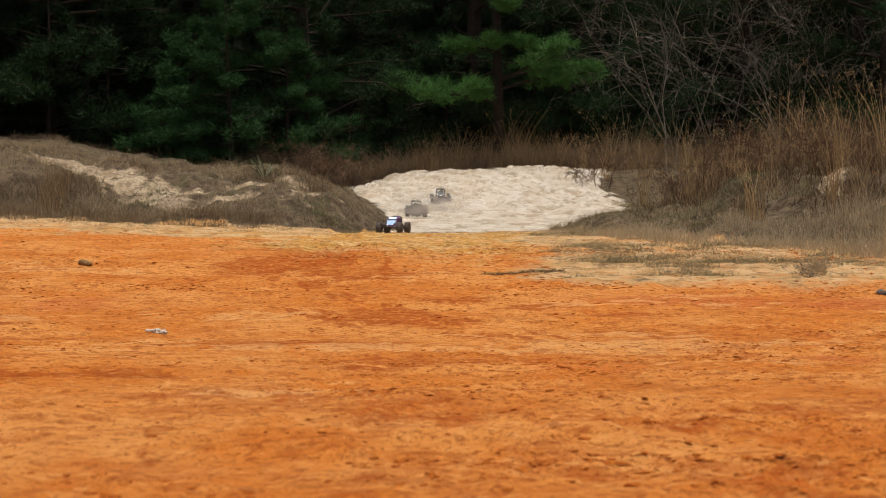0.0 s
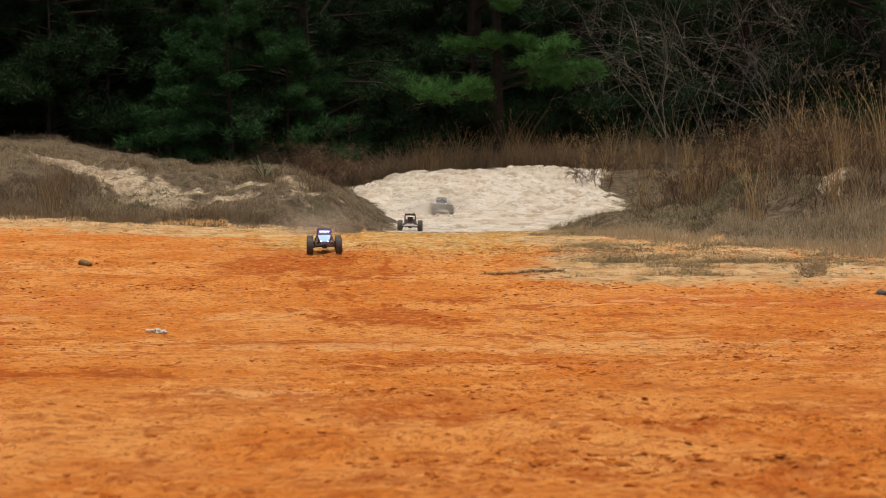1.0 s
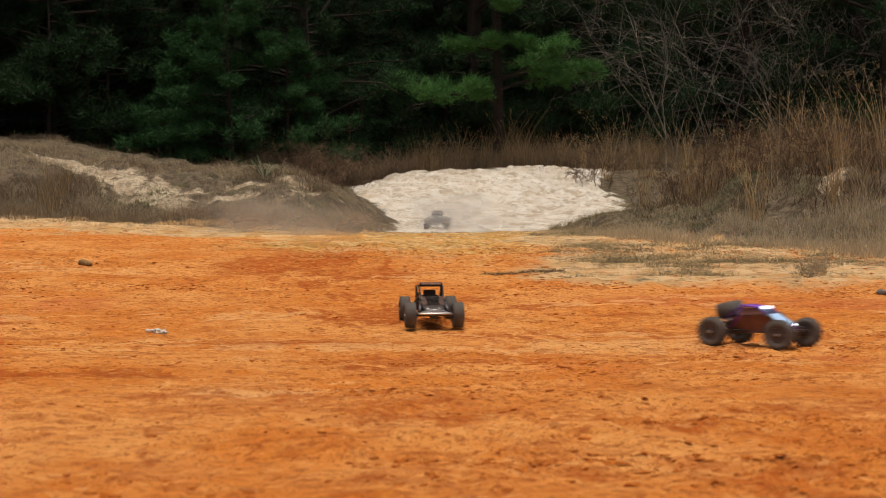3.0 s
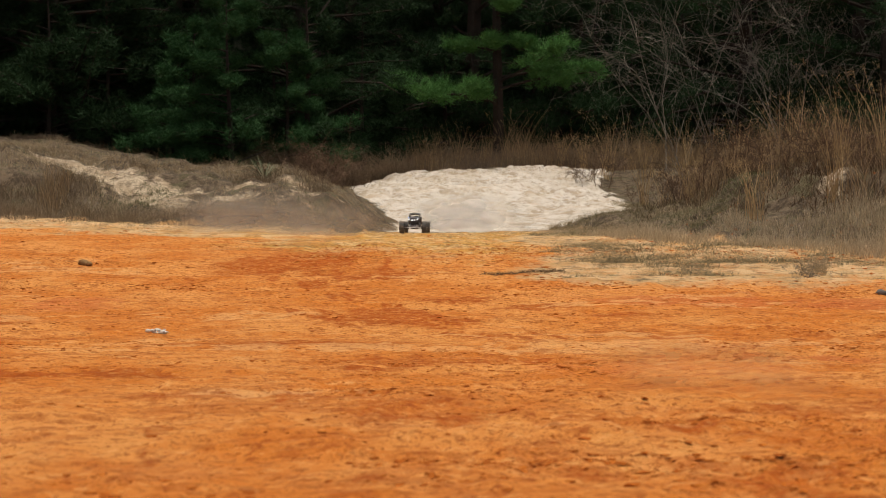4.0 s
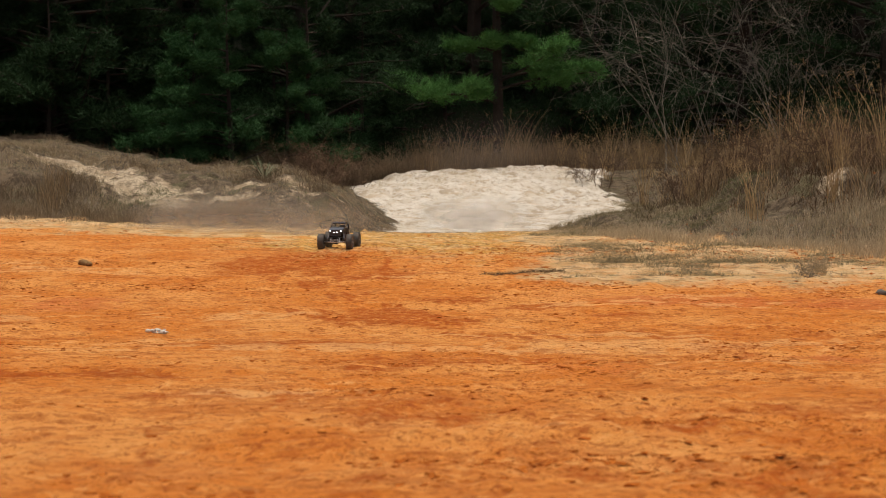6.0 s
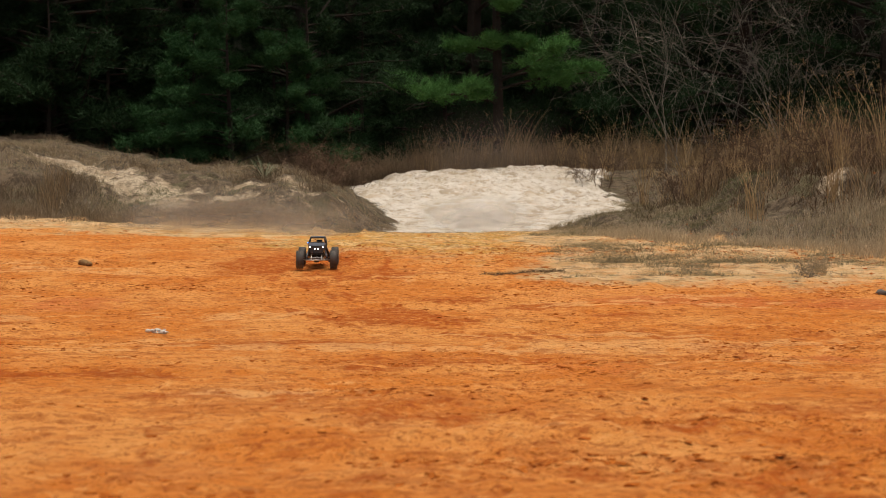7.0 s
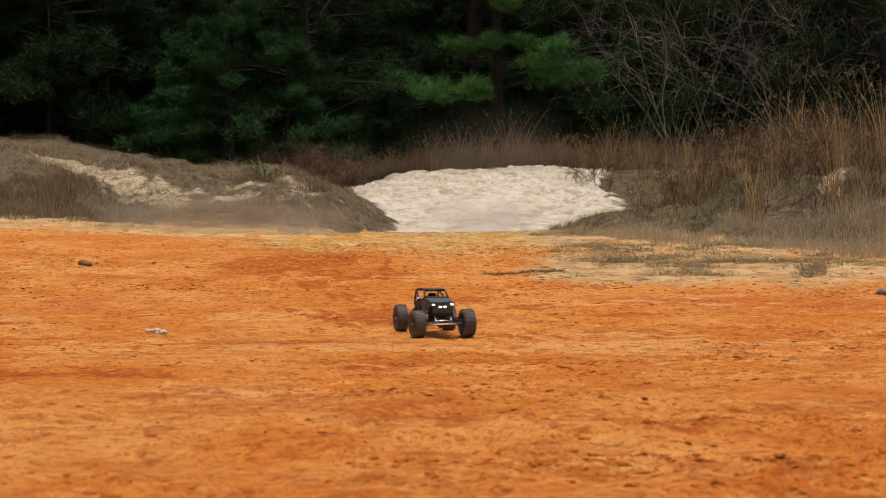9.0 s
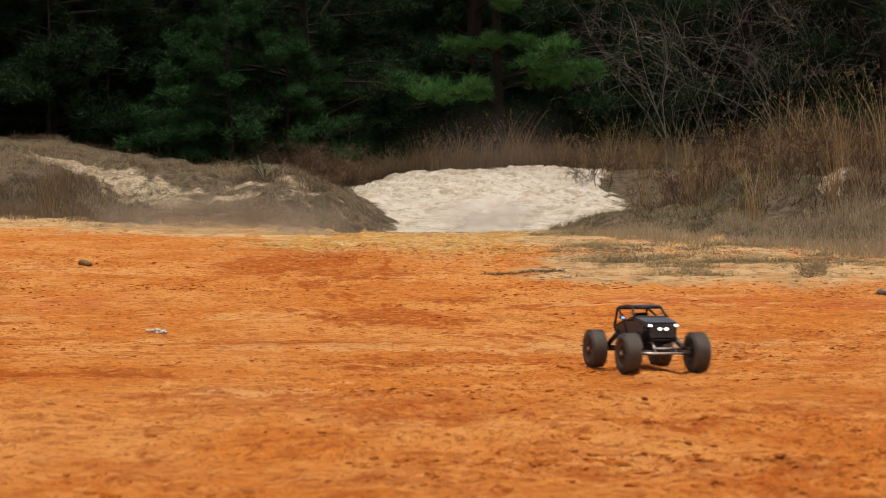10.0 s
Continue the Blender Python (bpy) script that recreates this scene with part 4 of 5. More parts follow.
def make_wheel(parent, at, radius, width, side):
    """A knobbly balloon tyre on a spoked rim; it turns about its own x axis."""
    w = width / 2
    bm = lathe_x(bmesh.new(), [(-w * .62, radius * .5), (-w * .86, radius * .58), (-w, radius * .76), (-w * .94, radius * .90), (-w * .7, radius * .965), (0, radius * .975),
                               (w * .7, radius * .965), (w * .94, radius * .90), (w, radius * .76), (w * .86, radius * .58), (w * .62, radius * .5)])
    for k in range(20):
        a = 2 * math.pi * k / 20
        for x, da in ((-w * .62, 0), (w * .62, .16), (0, .08)):
            rot = Matrix.Rotation(a + da, 4, "X")
            block(bm, (rot @ Vector((x, 0, radius * .972))), (w * .5 if x else w * .36, radius * .16, radius * .07), 0, rot)
    tyre = part("wheel", bm, RUBBER, parent)
    tyre.location = at
    out = side * w
    bm = lathe_x(bmesh.new(), [(out * .2, radius * .2), (out * .66, radius * .46), (out * .80, radius * .52), (out * .86, radius * .50), (out * .70, radius * .40), (out * .62, radius * .2), (out * .8, radius * .14), (out * .9, radius * .07)], 24)
    for k in range(6):
        rot = Matrix.Rotation(2 * math.pi * k / 6, 4, "X")
        block(bm, rot @ Vector((out * .74, 0, radius * .32)), (w * .16, radius * .10, radius * .30), 0, rot)
    part("rim", bm, RIM, tyre, "dark dusty six-spoke rim")
    bm = lathe_x(bmesh.new(), [(out * .80, radius * .10), (out * 1.0, radius * .10), (out * 1.02, radius * .06)], 6)
    part("hub_nut", bm, STEEL, tyre, "bright steel hub nut")
    return tyre


def undercarriage(car, track, base, radius):
    """Axles, links, shock absorbers and skid plate."""
    for name, y in (("front_axle", -base / 2), ("rear_axle", base / 2)):
        bm = tube(bmesh.new(), [(-track / 2 + .012, y, radius), (track / 2 - .012, y, radius)], .009)
        block(bm, (.0, y, radius), (.046, .05, .042), .008)
        for s in (-1, 1):
            block(bm, (s * (track / 2 - .03), y, radius), (.022, .026, .036), .004)
        part(name, bm, DARK, car)
        for s in (-1, 1):
            bm = tube(bmesh.new(), [(s * .075, y, radius + .01), (s * .045, y * .15, radius + .005)], .0045)
            part("suspension_link", bm, BLACK, car)
            bm = tube(bmesh.new(), [(s * .082, y, radius + .012), (s * .066, y * .62, radius + .062)], .0095, 10)
            tube(bm, [(s * .066, y * .62, radius + .062), (s * .060, y * .44, radius + .096)], .0055)
            part("shock_absorber", bm, RIM if y < 0 else DARK, car)
        bm = tube(bmesh.new(), [(0, y * .9, radius + .004), (.0, y * .2, radius + .03)], .005)
        part("drive_shaft", bm, STEEL, car)
    bm = block(bmesh.new(), (0, 0, radius + .014), (.085, base * .5, .030), .006)
    block(bm, (0, .03, radius + .055), (.075, .12, .05), .006)
    part("chassis", bm, DARK, car, "black chassis tray with motor and battery")


def cage(car, pts_side, bars, r, material, label):
    """Mirrored side tubes and cross bars, each a tube of its own."""
    for run in pts_side:
        for s in (-1, 1):
            part("cage_tube", tube(bmesh.new(), [(s * x, y, z) for x, y, z in run], r), material, car, label)
    for x, y, z in bars:
        part("cage_tube", tube(bmesh.new(), [(-x, y, z), (x, y, z)], r * .97), material, car, label)


def lamp(car, at, r, material, name="headlight", label="small round white headlight, lit"):
    bm = bmesh.new()
    bmesh.ops.create_uvsphere(bm, u_segments=14, v_segments=8, radius=r)
    bmesh.ops.scale(bm, vec=(1.15, .55, .85), verts=bm.verts)
    ob = part(name, bm, material, car, label)
    ob.location = at
    bm = bmesh.new()
    tube(bm, [(0, .002, 0), (0, .016, 0)], r * 1.15, 12)
    part("lamp_shell", bm, DARK, ob)
    return ob


def four_wheels(car, track, base, radius, width):
    return [make_wheel(car, (s * track / 2, y, radius), radius, width, s) for y in (-base / 2, base / 2) for s in (-1, 1)]


BODY = ("cage_tube", "roof_panel", "hood", "radiator", "grille", "side_panel", "seat", "dashboard", "headlight", "side_light", "windscreen", "light_bar", "side_window", "nose", "spare_tyre")


def lift_body(car, by):
    """Set the ride height of the body over the axles."""
    for ob in car.children:
        if ob.name.split(".")[0] in BODY:
            ob.location.z += by


def slate_crawler():
    car = tagged(new("model_car"), "black and slate-blue radio-controlled rock crawler with lit headlights", "model car", "racing model cars")
    T, L, R = .267, .36, .072
    undercarriage(car, T, L, R)
    cage(car, [[(.064, .150, .150), (.060, .128, .220), (.055, .045, .228), (.056, -.024, .225), (.066, -.070, .182)],
               [(.066, -.070, .182), (.060, -.165, .166), (.052, -.178, .110), (.058, .0, .082), (.058, .12, .090), (.064, .150, .150)],
               [(.066, -.070, .182), (.074, .02, .176), (.064, .150, .150)], [(.074, .02, .176), (.060, .118, .220)], [(.058, .0, .082), (.074, .02, .176)]],
         [(.060, .128, .220), (.055, .045, .228), (.056, -.024, .225), (.066, -.070, .182), (.060, -.165, .166), (.052, -.178, .110), (.064, .150, .150)], .0048, BLACK, "black roll cage tube")
    bm = slab(bmesh.new(), [(-.055, -.026, .2295), (.055, -.026, .2295), (.0545, .045, .2325), (-.0545, .045, .2325)], .003)
    slab(bm, [(-.0545, .0455, .2325), (.0545, .0455, .2325), (.058, .126, .2245), (-.058, .126, .2245)], .003)
    part("roof_panel", bm, SLATE, car, "slate-blue roof panel")
    bm = slab(bmesh.new(), [(-.058, -.172, .171), (.058, -.172, .171), (.065, -.073, .187), (-.065, -.073, .187)], .003)
    part("hood", bm, SLATE, car, "slate-blue sloping hood panel")
    bm = slab(bmesh.new(), [(-.057, -.172, .168), (.057, -.172, .168), (.050, -.180, .118), (-.050, -.180, .118)], -.004)
    for x in (-.03, 0, .03):
        block(bm, (x, -.179, .143), (.006, .006, .044), .001)
    part("grille", bm, DARK, car, "black grille")
    for s in (-1, 1):
        bm = slab(bmesh.new(), [(s * .064, -.16, .163), (s * .068, -.072, .180), (s * .075, .02, .173), (s * .066, .148, .148), (s * .060, .118, .094), (s * .060, -.1, .090)], s * .003)
        part("side_panel", bm, SLATE if s < 0 else DARK, car, "dusty dark side panel")
    bm = block(bmesh.new(), (0, .03, .165), (.09, .045, .05), .008)
    block(bm, (.012, .070, .184), (.045, .014, .04), .006)
    part("seat", bm, DARK, car, "black cockpit seat tray")
    bm = block(bmesh.new(), (0, -.062, .186), (.11, .03, .018), .004)
    part("dashboard", bm, DARK, car)
    bm = tube(bmesh.new(), [(-.105, -.200, .072), (-.05, -.212, .070), (.05, -.212, .070), (.105, -.200, .072)], .0042)
    tube(bm, [(-.05, -.204, .088), (.05, -.204, .088)], .0032)
    for s in (-1, 1):
        tube(bm, [(s * .04, -.211, .070), (s * .04, -.204, .088), (s * .042, -.172, .115)], .0035)
    part("front_bumper", bm, STEEL, car, "bright bent steel bar bumper")
    for x, z, r in ((-.050, .163, .0062), (.050, .163, .0062), (-.0125, .150, .0064), (.0125, .150, .0064)):
        lamp(car, (x, -.186, z), r, LED)
    for y in (.03, .045):
        lamp(car, (-.079, y - .01, .186), .0042, LED_BLUE, "side_light", "small blue side light, lit")
    lift_body(car, .008)
    return car, four_wheels(car, T, L, R, .060), R


def white_buggy():
    car = tagged(new("model_car"), "white and violet radio-controlled buggy with a spare tyre", "model car", "racing model cars")
    T, L, R = .256, .36, .070
    undercarriage(car, T, L, R)
    bm = slab(bmesh.new(), [(-.036, -.172, .128), (.036, -.172, .128), (.060, -.070, .178), (-.060, -.070, .178)], .006)
    part("hood", bm, WHITE, car, "glossy white tapering hood")
    bm = slab(bmesh.new(), [(-.058, -.068, .180), (.058, -.068, .180), (.050, -.030, .206), (-.050, -.030, .206)], .003)
    part("windscreen", bm, GLASS_DARK, car, "dark smoked windscreen")
    bm = slab(bmesh.new(), [(-.052, -.034, .2085), (.052, -.034, .2085), (.054, .06, .216), (-.054, .06, .216)], .005)
    part("roof_panel", bm, PURPLE, car, "violet roof panel")
    bm = block(bmesh.new(), (0, -.040, .2125), (.092, .012, .014), .004)
    part("light_bar", bm, LED_STRIP, car, "white light bar on the roof edge, lit")
    for s in (-1, 1):
        bm = slab(bmesh.new(), [(s * .038, -.170, .128), (s * .062, -.068, .178), (s * .066, .07, .170), (s * .058, .15, .150), (s * .052, .14, .092), (s * .045, -.12, .092)], s * .004)
        part("side_panel", bm, PURPLE if s > 0 else MAROON, car, "violet and maroon side panel")
        bm = slab(bmesh.new(), [(s * .061, -.066, .182), (s * .052, -.030, .207), (s * .055, .06, .212), (s * .066, .07, .174)], s * .003)
        part("side_window", bm, MAROON, car, "maroon window net")
        lamp(car, (s * .030, -.172, .134), .007, LED, "headlight")
    bm = slab(bmesh.new(), [(-.037, -.176, .127), (.037, -.176, .127), (.030, -.182, .095), (-.030, -.182, .095)], -.005)
    part("nose", bm, PURPLE, car, "violet nose cone")
    cage(car, [[(.060, -.070, .180), (.054, -.030, .212), (.056, .062, .220), (.060, .15, .150)], [(.056, .062, .220), (.066, .07, .172), (.052, .14, .095)]],
         [(.054, -.030, .212), (.056, .062, .220), (.060, .15, .150)], .004, PURPLE, "violet roll cage tube")
    bm = tube(bmesh.new(), [(-.11, -.195, .080), (-.05, -.205, .086), (.05, -.205, .086), (.11, -.195, .080)], .0045)
    tube(bm, [(-.05, -.203, .100), (.05, -.203, .100)], .004)
    tube(bm, [(-.045, -.2, .086), (-.03, -.17, .1)], .004), tube(bm, [(.045, -.2, .086), (.03, -.17, .1)], .004)
    part("front_bumper", bm, RIM, car, "dull dark steel bar bumper")
    bm = lathe_x(bmesh.new(), [(-.03, .03), (-.036, .05), (-.032, .064), (0, .068), (.032, .064), (.036, .05), (.03, .03)], 28)
    bmesh.ops.rotate(bm, matrix=Matrix.Rotation(radians(90), 3, "Y"), verts=bm.verts)
    spare = part("spare_tyre", bm, RUBBER, car, "black spare tyre behind the cab")
    spare.matrix_basis = pose(0, .162, .194, -14, 0, 0)
    bm = lathe_x(bmesh.new(), [(.01, .012), (.024, .030), (.030, .034), (.031, .010)], 20)
    bmesh.ops.rotate(bm, matrix=Matrix.Rotation(radians(-90), 3, "Y"), verts=bm.verts)
    part("rim", bm, RIM, spare)
    lift_body(car, -.024)
    return car, four_wheels(car, T, L, R, .060), R


def tan_racer():
    car = tagged(new("model_car"), "dusty black radio-controlled rock racer with tan panels", "model car", "racing model cars")
    T, L, R = .262, .36, .070
    undercarriage(car, T, L, R)
    cage(car, [[(.070, .150, .135), (.070, .115, .240), (.066, .0, .250), (.062, -.060, .190), (.060, -.15, .150), (.052, -.175, .105), (.058, .0, .085), (.070, .150, .135)],
               [(.062, -.060, .190), (.074, .03, .165), (.070, .115, .240)], [(.060, -.15, .150), (.074, .03, .165), (.070, .150, .135)]],
         [(.070, .115, .240), (.066, .0, .250), (.062, -.060, .190), (.060, -.15, .150), (.052, -.175, .105), (.070, .15, .135)], .005, BLACK, "black roll cage tube")
    bm = slab(bmesh.new(), [(-.064, .0, .2555), (.064, .0, .2555), (.068, .115, .2455), (-.068, .115, .2455)], .004)
    part("roof_panel", bm, DARK, car, "black roof panel")
    bm = block(bmesh.new(), (0, -.012, .262), (.128, .016, .016), .004)
    bar = part("light_bar", bm, DARK, car, "black unlit light bar on the roof")
    part("lens", block(bmesh.new(), (0, -.0205, .262), (.108, .003, .007), .001), STEEL, bar, "pale unlit lens strip")
    for sd in (-1, 1):
        strip = [(sd * .058, -.148, .155), (sd * .060, -.06, .192), (sd * .038, -.06, .194), (sd * .034, -.148, .157)]
        part("hood", slab(bmesh.new(), strip, sd * .003), TAN, car, "dusty tan hood strip")
    bm = slab(bmesh.new(), [(-.034, -.146, .146), (.034, -.146, .146), (.038, -.06, .180), (-.038, -.06, .180)], .004)
    for k in range(5):
        block(bm, (0, -.136 + .016 * k, .158 + .0064 * k), (.066, .005, .006), .001)
    part("radiator", bm, DARK, car, "black ribbed radiator between the hood strips")
    bm = slab(bmesh.new(), [(-.056, -.152, .152), (.056, -.152, .152), (.050, -.172, .112), (-.050, -.172, .112)], -.004)
    part("grille", bm, DARK, car, "black grille")
    for s in (-1, 1):
        bm = slab(bmesh.new(), [(s * .064, -.145, .150), (s * .066, -.058, .186), (s * .076, .03, .163), (s * .072, .146, .134), (s * .062, .118, .094), (s * .060, -.1, .090)], s * .003)
        part("side_panel", bm, DARK, car, "dusty black side panel")
        lamp(car, (s * .032, -.168, .136), .008, STEEL, "headlight", "small round unlit headlight")
    bm = block(bmesh.new(), (0, .04, .165), (.10, .06, .06), .008)
    block(bm, (0, .082, .196), (.07, .018, .05), .007)
    part("seat", bm, DARK, car, "black cockpit seat tray")
    bm = tube(bmesh.new(), [(-.118, -.200, .076), (-.08, -.226, .080), (.08, -.226, .080), (.118, -.200, .076)], .0068)
    slab(bm, [(-.075, -.224, .085), (.075, -.224, .085), (.055, -.185, .092), (-.055, -.185, .092)], .004)
    tube(bm, [(-.05, -.215, .101), (.05, -.215, .101)], .0045)
    part("front_bumper", bm, STEEL, car, "bright steel bumper with skid plate")
    lift_body(car, -.036)
    return car, four_wheels(car, T, L, R, .062), R


WHITE_CAR, TAN_CAR, SLATE_CAR = white_buggy(), tan_racer(), slate_crawler()


# ---- dust raised by the cars ----
def dust_cloud(size, material, label, seed):
    r = np.random.default_rng(seed)
    bm = bmesh.new()
    bmesh.ops.create_icosphere(bm, subdivisions=4, radius=1)
    off = Vector(r.uniform(-50, 50, 3))
    for v in bm.verts:
        k = 1 + .14 * noise.noise(v.co * .9 + off)
        v.co = Vector((v.co.x * size[0] * k, v.co.y * size[1] * k, v.co.z * size[2] * k))
    ob = linked("dust_cloud", bm, material)
    ob.data.shade_smooth()
    ob.visible_shadow = False
    return tagged(ob, label, "dust", "drifting dust", "stuff")


PALE, BROWN, CLAY_L, THIN = "pale sand dust hanging over the cut", "brown dust drifting along the bank", "orange dust kicked up from the clay", "thin high haze of drifting dust"
# cloud, then rows of seconds and place
DUST = [
    (dust_cloud((1.15, .5, .46), PALE_DUST, PALE, 1), [(0, -.15, 22.9, .08), (2, .1, 22.9, .10), (5, .35, 22.0, .06), (10, .7, 21.6, .0)]),
    (dust_cloud((1.3, .5, .5), PALE_DUST, PALE, 3), [(0, .3, 20.2, -.75), (.8, .3, 20.2, -.6), (3, .35, 20.2, -.08), (6, .5, 20.2, .0), (10, .6, 20.2, -.06)]),
    (dust_cloud((.85, .3, .34), PALE_DUST, PALE, 2), [(0, -.3, 20.6, -.5), (.9, -.25, 20.6, -.2), (1.7, -.08, 20.6, .03), (3, .0, 20.6, .03), (5, .2, 20.6, -.15), (10, .4, 20.6, -.6)]),
    (dust_cloud((2.4, .6, 1.1), HAZE, THIN, 4), [(0, .6, 27.2, -1.1), (2.5, .6, 27.2, -.6), (5.5, .7, 27.2, .9), (10, .9, 27.2, 1.0)]),
    (dust_cloud((.9, .4, .36), BROWN_DUST, BROWN, 5), [(0, -1.0, 17.4, -.5), (.4, -1.1, 17.4, -.3), (1.0, -1.45, 17.4, .08), (2.5, -2.0, 17.4, .18), (5, -2.8, 17.4, .2), (10, -3.6, 17.4, .1)]),
    (dust_cloud((1.4, .4, .48), BROWN_DUST, BROWN, 6), [(0, -1.3, 17.1, -.7), (1.2, -1.4, 17.1, -.4), (2.5, -1.8, 17.1, .10), (5, -2.2, 17.1, .22), (10, -2.7, 17.1, .22)]),
    (dust_cloud((1.0, .35, .38), BROWN_DUST, BROWN, 7), [(0, -1.3, 16.7, -.7), (1.2, -1.2, 16.7, -.4), (2.1, -1.2, 16.7, .06), (6, -1.4, 16.7, .15), (10, -1.5, 16.7, .12)]),
    (dust_cloud((2.3, .5, .50), BANK_HAZE, BROWN, 12), [(0, -1.4, 16.9, -.9), (1.2, -1.4, 16.9, -.5), (2.6, -1.7, 16.9, .10), (5, -2.0, 16.9, .22), (10, -2.3, 16.9, .22)]),
    (dust_cloud((.65, .35, .16), CLAY_DUST, CLAY_L, 8), [(0, -.9, 15.0, -.4), (1.5, -.9, 15.0, -.25), (2.1, -1.0, 15.0, .08), (3.6, -1.2, 15.0, .08), (6, -1.6, 15.0, -.2), (10, -1.7, 15.0, -.4)]),
    (dust_cloud((.55, .3, .17), BROWN_DUST, CLAY_L, 11), [(0, -.9, 16.6, -.4), (.4, -.95, 16.6, -.2), (.8, -1.2, 16.5, .12), (1.6, -1.6, 16.5, .16), (2.6, -2.1, 16.5, .1), (4, -2.4, 16.5, -.2), (10, -2.4, 16.5, -.4)]),
    (dust_cloud((.42, .3, .12), CLAY_DUST, CLAY_L, 9), [(0, .5, 5.2, -.3), (3.3, .55, 5.2, -.05), (3.7, .66, 5.1, .27), (4.3, .85, 5.1, .26), (5.5, 1.2, 5.1, -.05), (10, 1.3, 5.1, -.3)]),
    (dust_cloud((.30, .25, .09), CLAY_DUST, CLAY_L, 10), [(0, .9, 4.7, -.2), (3.5, .9, 4.7, .05), (3.85, .95, 4.7, .32), (4.4, 1.15, 4.7, .3), (5.5, 1.4, 4.7, .0), (10, 1.4, 4.7, -.2)]),
]


def drift():
    for ob, rows in DUST:
        walk(ob, [(t, pose(x, y, z)) for t, x, y, z in rows])


# ---- what moves ----
# seconds, x, y, heading in degrees (0: towards the camera)
WHITE_RUN = [(0, -.60, 18.7, -13), (.2, -.79, 17.75, -15), (.4, -1.00, 16.7, -5), (.6, -1.14, 15.78, 2), (.8, -1.14, 14.86, 4), (1.0, -1.07, 13.9, 5), (1.2, -.95, 12.78, 5), (1.4, -.89, 12.2, 5),
             (1.6, -.79, 11.3, 5), (1.8, -.66, 10.08, 6), (2.0, -.51, 9.1, 12), (2.1, -.41, 8.70, 15), (2.3, -.16, 8.2, 22), (2.5, .19, 7.86, 27), (2.7, .67, 7.60, 33), (2.9, 1.20, 7.42, 42),
             (3.1, 1.85, 7.25, 54), (3.4, 3.0, 7.2, 75), (3.9, 5.0, 7.6, 95), (4.6, 7.0, 8.6, 115), (5.4, 8.0, 9.6, 130), (10, 8.2, 9.8, 132)]
TAN_RUN = [(0, -.40, 23.0, 1), (.4, -.38, 22.0, 1), (.8, -.43, 20.8, 1), (1.0, -.43, 20.1, 1), (1.2, -.45, 19.3, -3), (1.4, -.50, 18.4, -10), (1.6, -.58, 17.3, -11), (1.8, -.68, 15.95, -9), (2.0, -.76, 14.75, 2),
           (2.1, -.76, 14.1, 5), (2.3, -.68, 12.85, 7), (2.5, -.57, 11.9, 3), (2.7, -.40, 10.6, 4), (2.9, -.18, 9.25, 6), (3.1, .05, 7.95, 6), (3.3, .32, 6.8, 5), (3.5, .61, 5.8, 2), (3.8, 1.09, 4.40, -3),
           (4.0, 1.66, 3.65, 4), (4.4, 2.9, 2.9, 60), (5.0, 4.6, 2.6, 85), (5.8, 5.8, 2.8, 100), (10, 6.0, 2.9, 102)]
SLATE_RUN = [(0, -.04, 24.95, 2), (.4, -.02, 24.8, 2), (.6, 0, 24.5, 3), (.8, -.02, 23.95, 4), (1.0, -.02, 23.35, 4), (1.2, .02, 23.0, 4), (1.5, .10, 22.5, 3), (1.8, .11, 22.15, 2), (2.3, .08, 21.68, 0), (2.7, .02, 21.2, -2),
             (3.2, -.14, 20.2, -4), (3.8, -.30, 18.85, -5), (4.0, -.335, 18.4, -5), (4.2, -.40, 17.95, -5), (4.5, -.52, 17.3, -4), (5.0, -.62, 16.4, -5), (5.5, -.81, 15.6, -8), (5.7, -.89, 15.13, -8), (6.2, -1.0, 13.9, -6),
             (6.8, -1.01, 12.88, -2), (7.0, -1.01, 12.42, 2), (7.3, -.98, 11.75, 4), (7.6, -.88, 10.87, 5), (7.9, -.78, 10.25, 6), (8.2, -.62, 9.5, 9), (8.5, -.42, 8.62, 11), (8.8, -.215, 8.30, 11),
             (9.1, .04, 8.08, 17), (9.4, .355, 7.84, 13), (9.5, .46, 7.68, 12), (9.7, .63, 7.1, 13), (10, .76, 5.78, 14)]


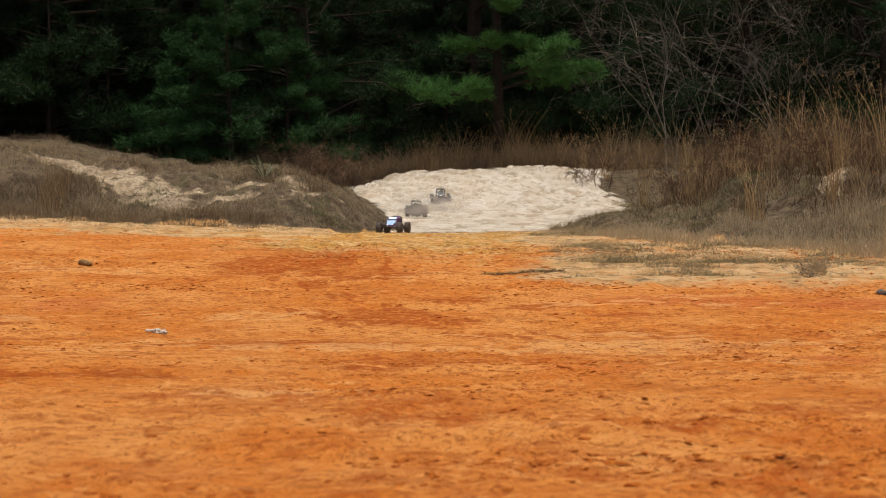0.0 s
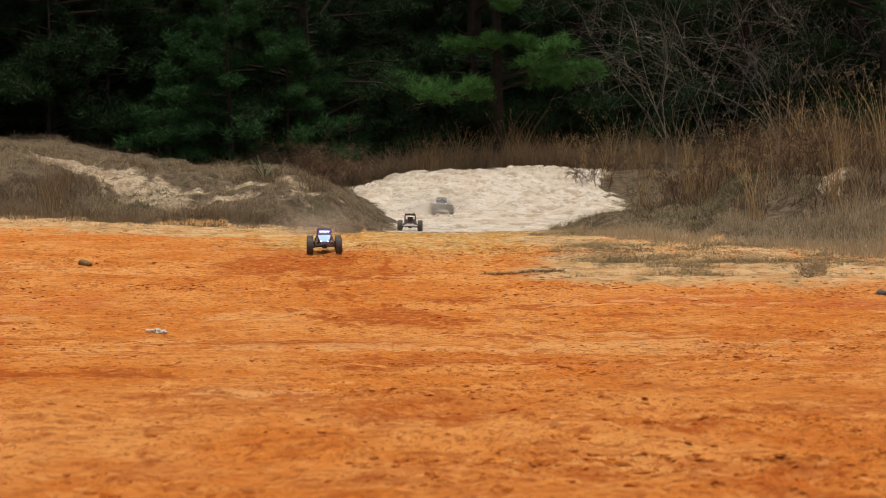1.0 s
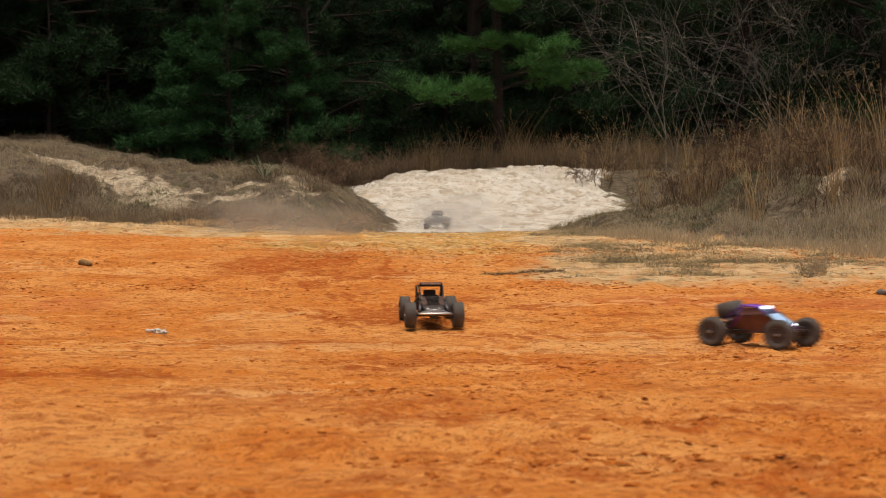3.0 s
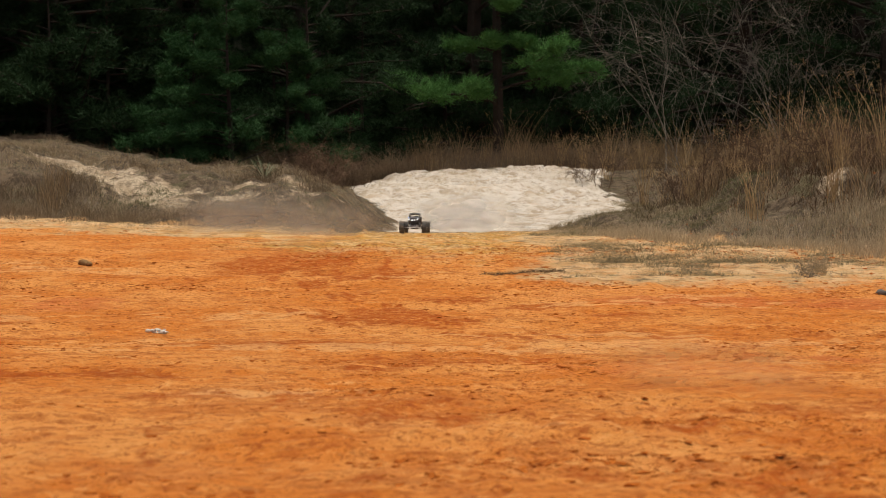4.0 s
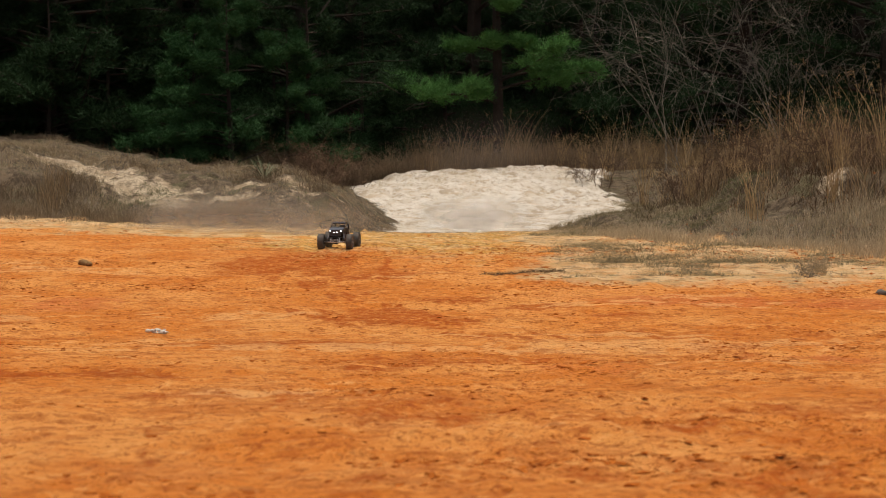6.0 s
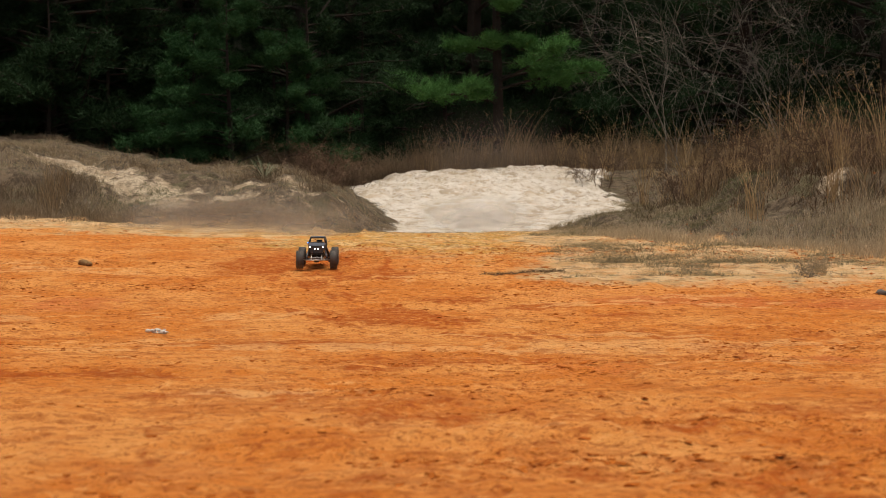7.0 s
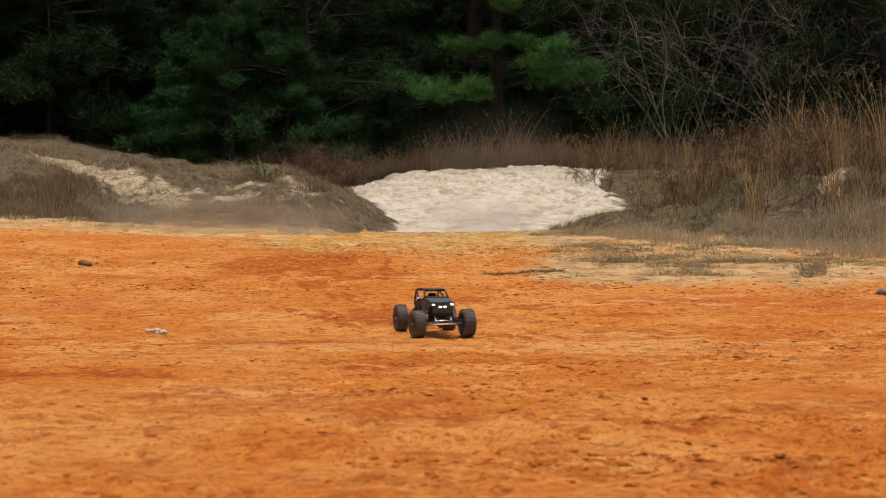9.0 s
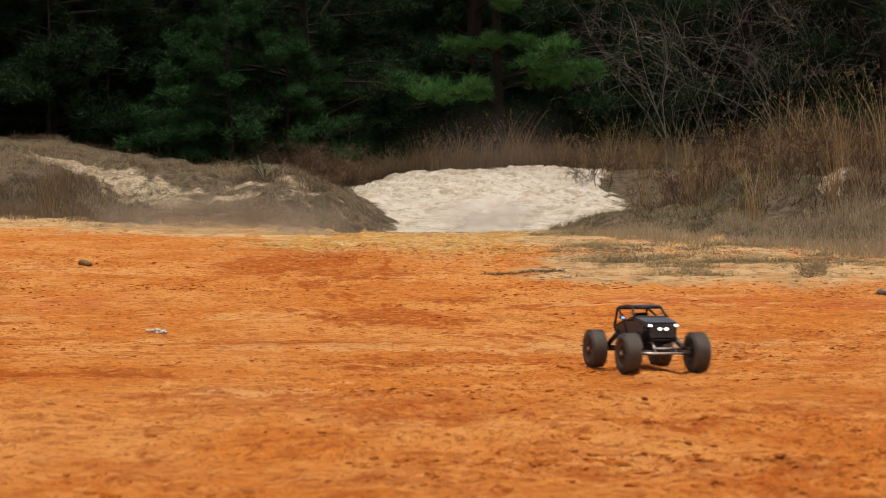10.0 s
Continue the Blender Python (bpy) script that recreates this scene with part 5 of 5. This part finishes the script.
def glide(rows, t):
    """Position and heading at t, on a smooth curve through the rows."""
    ts = np.array([r[0] for r in rows], float)
    v = np.array([r[1:] for r in rows], float)
    i = int(np.clip(np.searchsorted(ts, t, "right") - 1, 0, len(ts) - 2))

    def slope(j):
        a, b = max(j - 1, 0), min(j + 1, len(ts) - 1)
        return (v[b] - v[a]) / (ts[b] - ts[a])
    h = ts[i + 1] - ts[i]
    u = (t - ts[i]) / h
    return (2 * u ** 3 - 3 * u ** 2 + 1) * v[i] + (u ** 3 - 2 * u ** 2 + u) * h * slope(i) + (3 * u ** 2 - 2 * u ** 3) * v[i + 1] + (u ** 3 - u ** 2) * h * slope(i + 1)


TREAD = np.array([(a, b) for a in (-.16, -.05, .05, .16) for b in (-.22, -.08, .08, .22)])


def settled(x, y, heading, track=.26, base=.36):
    """The pose of a car with its wheels on the ground there."""
    a = radians(heading)
    front, right = Vector((math.sin(a), -math.cos(a), 0)), Vector((math.cos(a), math.sin(a), 0))
    z = {}
    for f in (-1, 1):
        for s in (-1, 1):
            p = Vector((x, y, 0)) + front * f * base / 2 + right * s * track / 2
            z[f, s] = stand(p.x, p.y)
    front.z = (z[1, 1] + z[1, -1] - z[-1, 1] - z[-1, -1]) / (2 * base)
    right.z = (z[1, 1] + z[-1, 1] - z[1, -1] - z[-1, -1]) / (2 * track)
    front.normalize()
    up = right.cross(-front).normalized()
    right = (-front).cross(up).normalized()
    m = Matrix((right, -front, up)).transposed().to_4x4()
    m.translation = Vector((x, y, sum(z.values()) / 4 + float(np.mean(detail(x + TREAD[:, 0], y + TREAD[:, 1])[0])) * (1 - .6 * float(smooth(y, 18.9, 20.2))) + .002))
    return m


def drive(made, run):
    car, wheels, radius = made
    rows, spin, turned, last = [], [], 0.0, None
    for k in range(0, 301):
        t = k / 30
        x, y, heading = glide(run, t)
        if k % 3 == 0:
            rows.append((t, settled(x, y, heading)))
        if last is not None:
            step = math.hypot(x - last[0], y - last[1]) / radius * 57.3
            turned += min(step, 78.0)
            steer = max(-22.0, min(22.0, (heading - last[2]) * 30 * .18))
        else:
            steer = 0.0
        spin.append((t, turned, steer))
        last = (x, y, heading)
    walk(car, rows)
    for i, wheel in enumerate(wheels):
        at = wheel.location.copy()
        keyed = []
        for t, a, steer in spin:
            m = Matrix.Translation(at) @ Matrix.Rotation(radians(steer if i < 2 else 0), 4, "Z") @ Matrix.Rotation(radians(a), 4, "X")
            keyed.append((t, m))
        walk(wheel, keyed)


def motions():
    drive(WHITE_CAR, WHITE_RUN)
    drive(TAN_CAR, TAN_RUN)
    drive(SLATE_CAR, SLATE_RUN)
    drift()


motions()
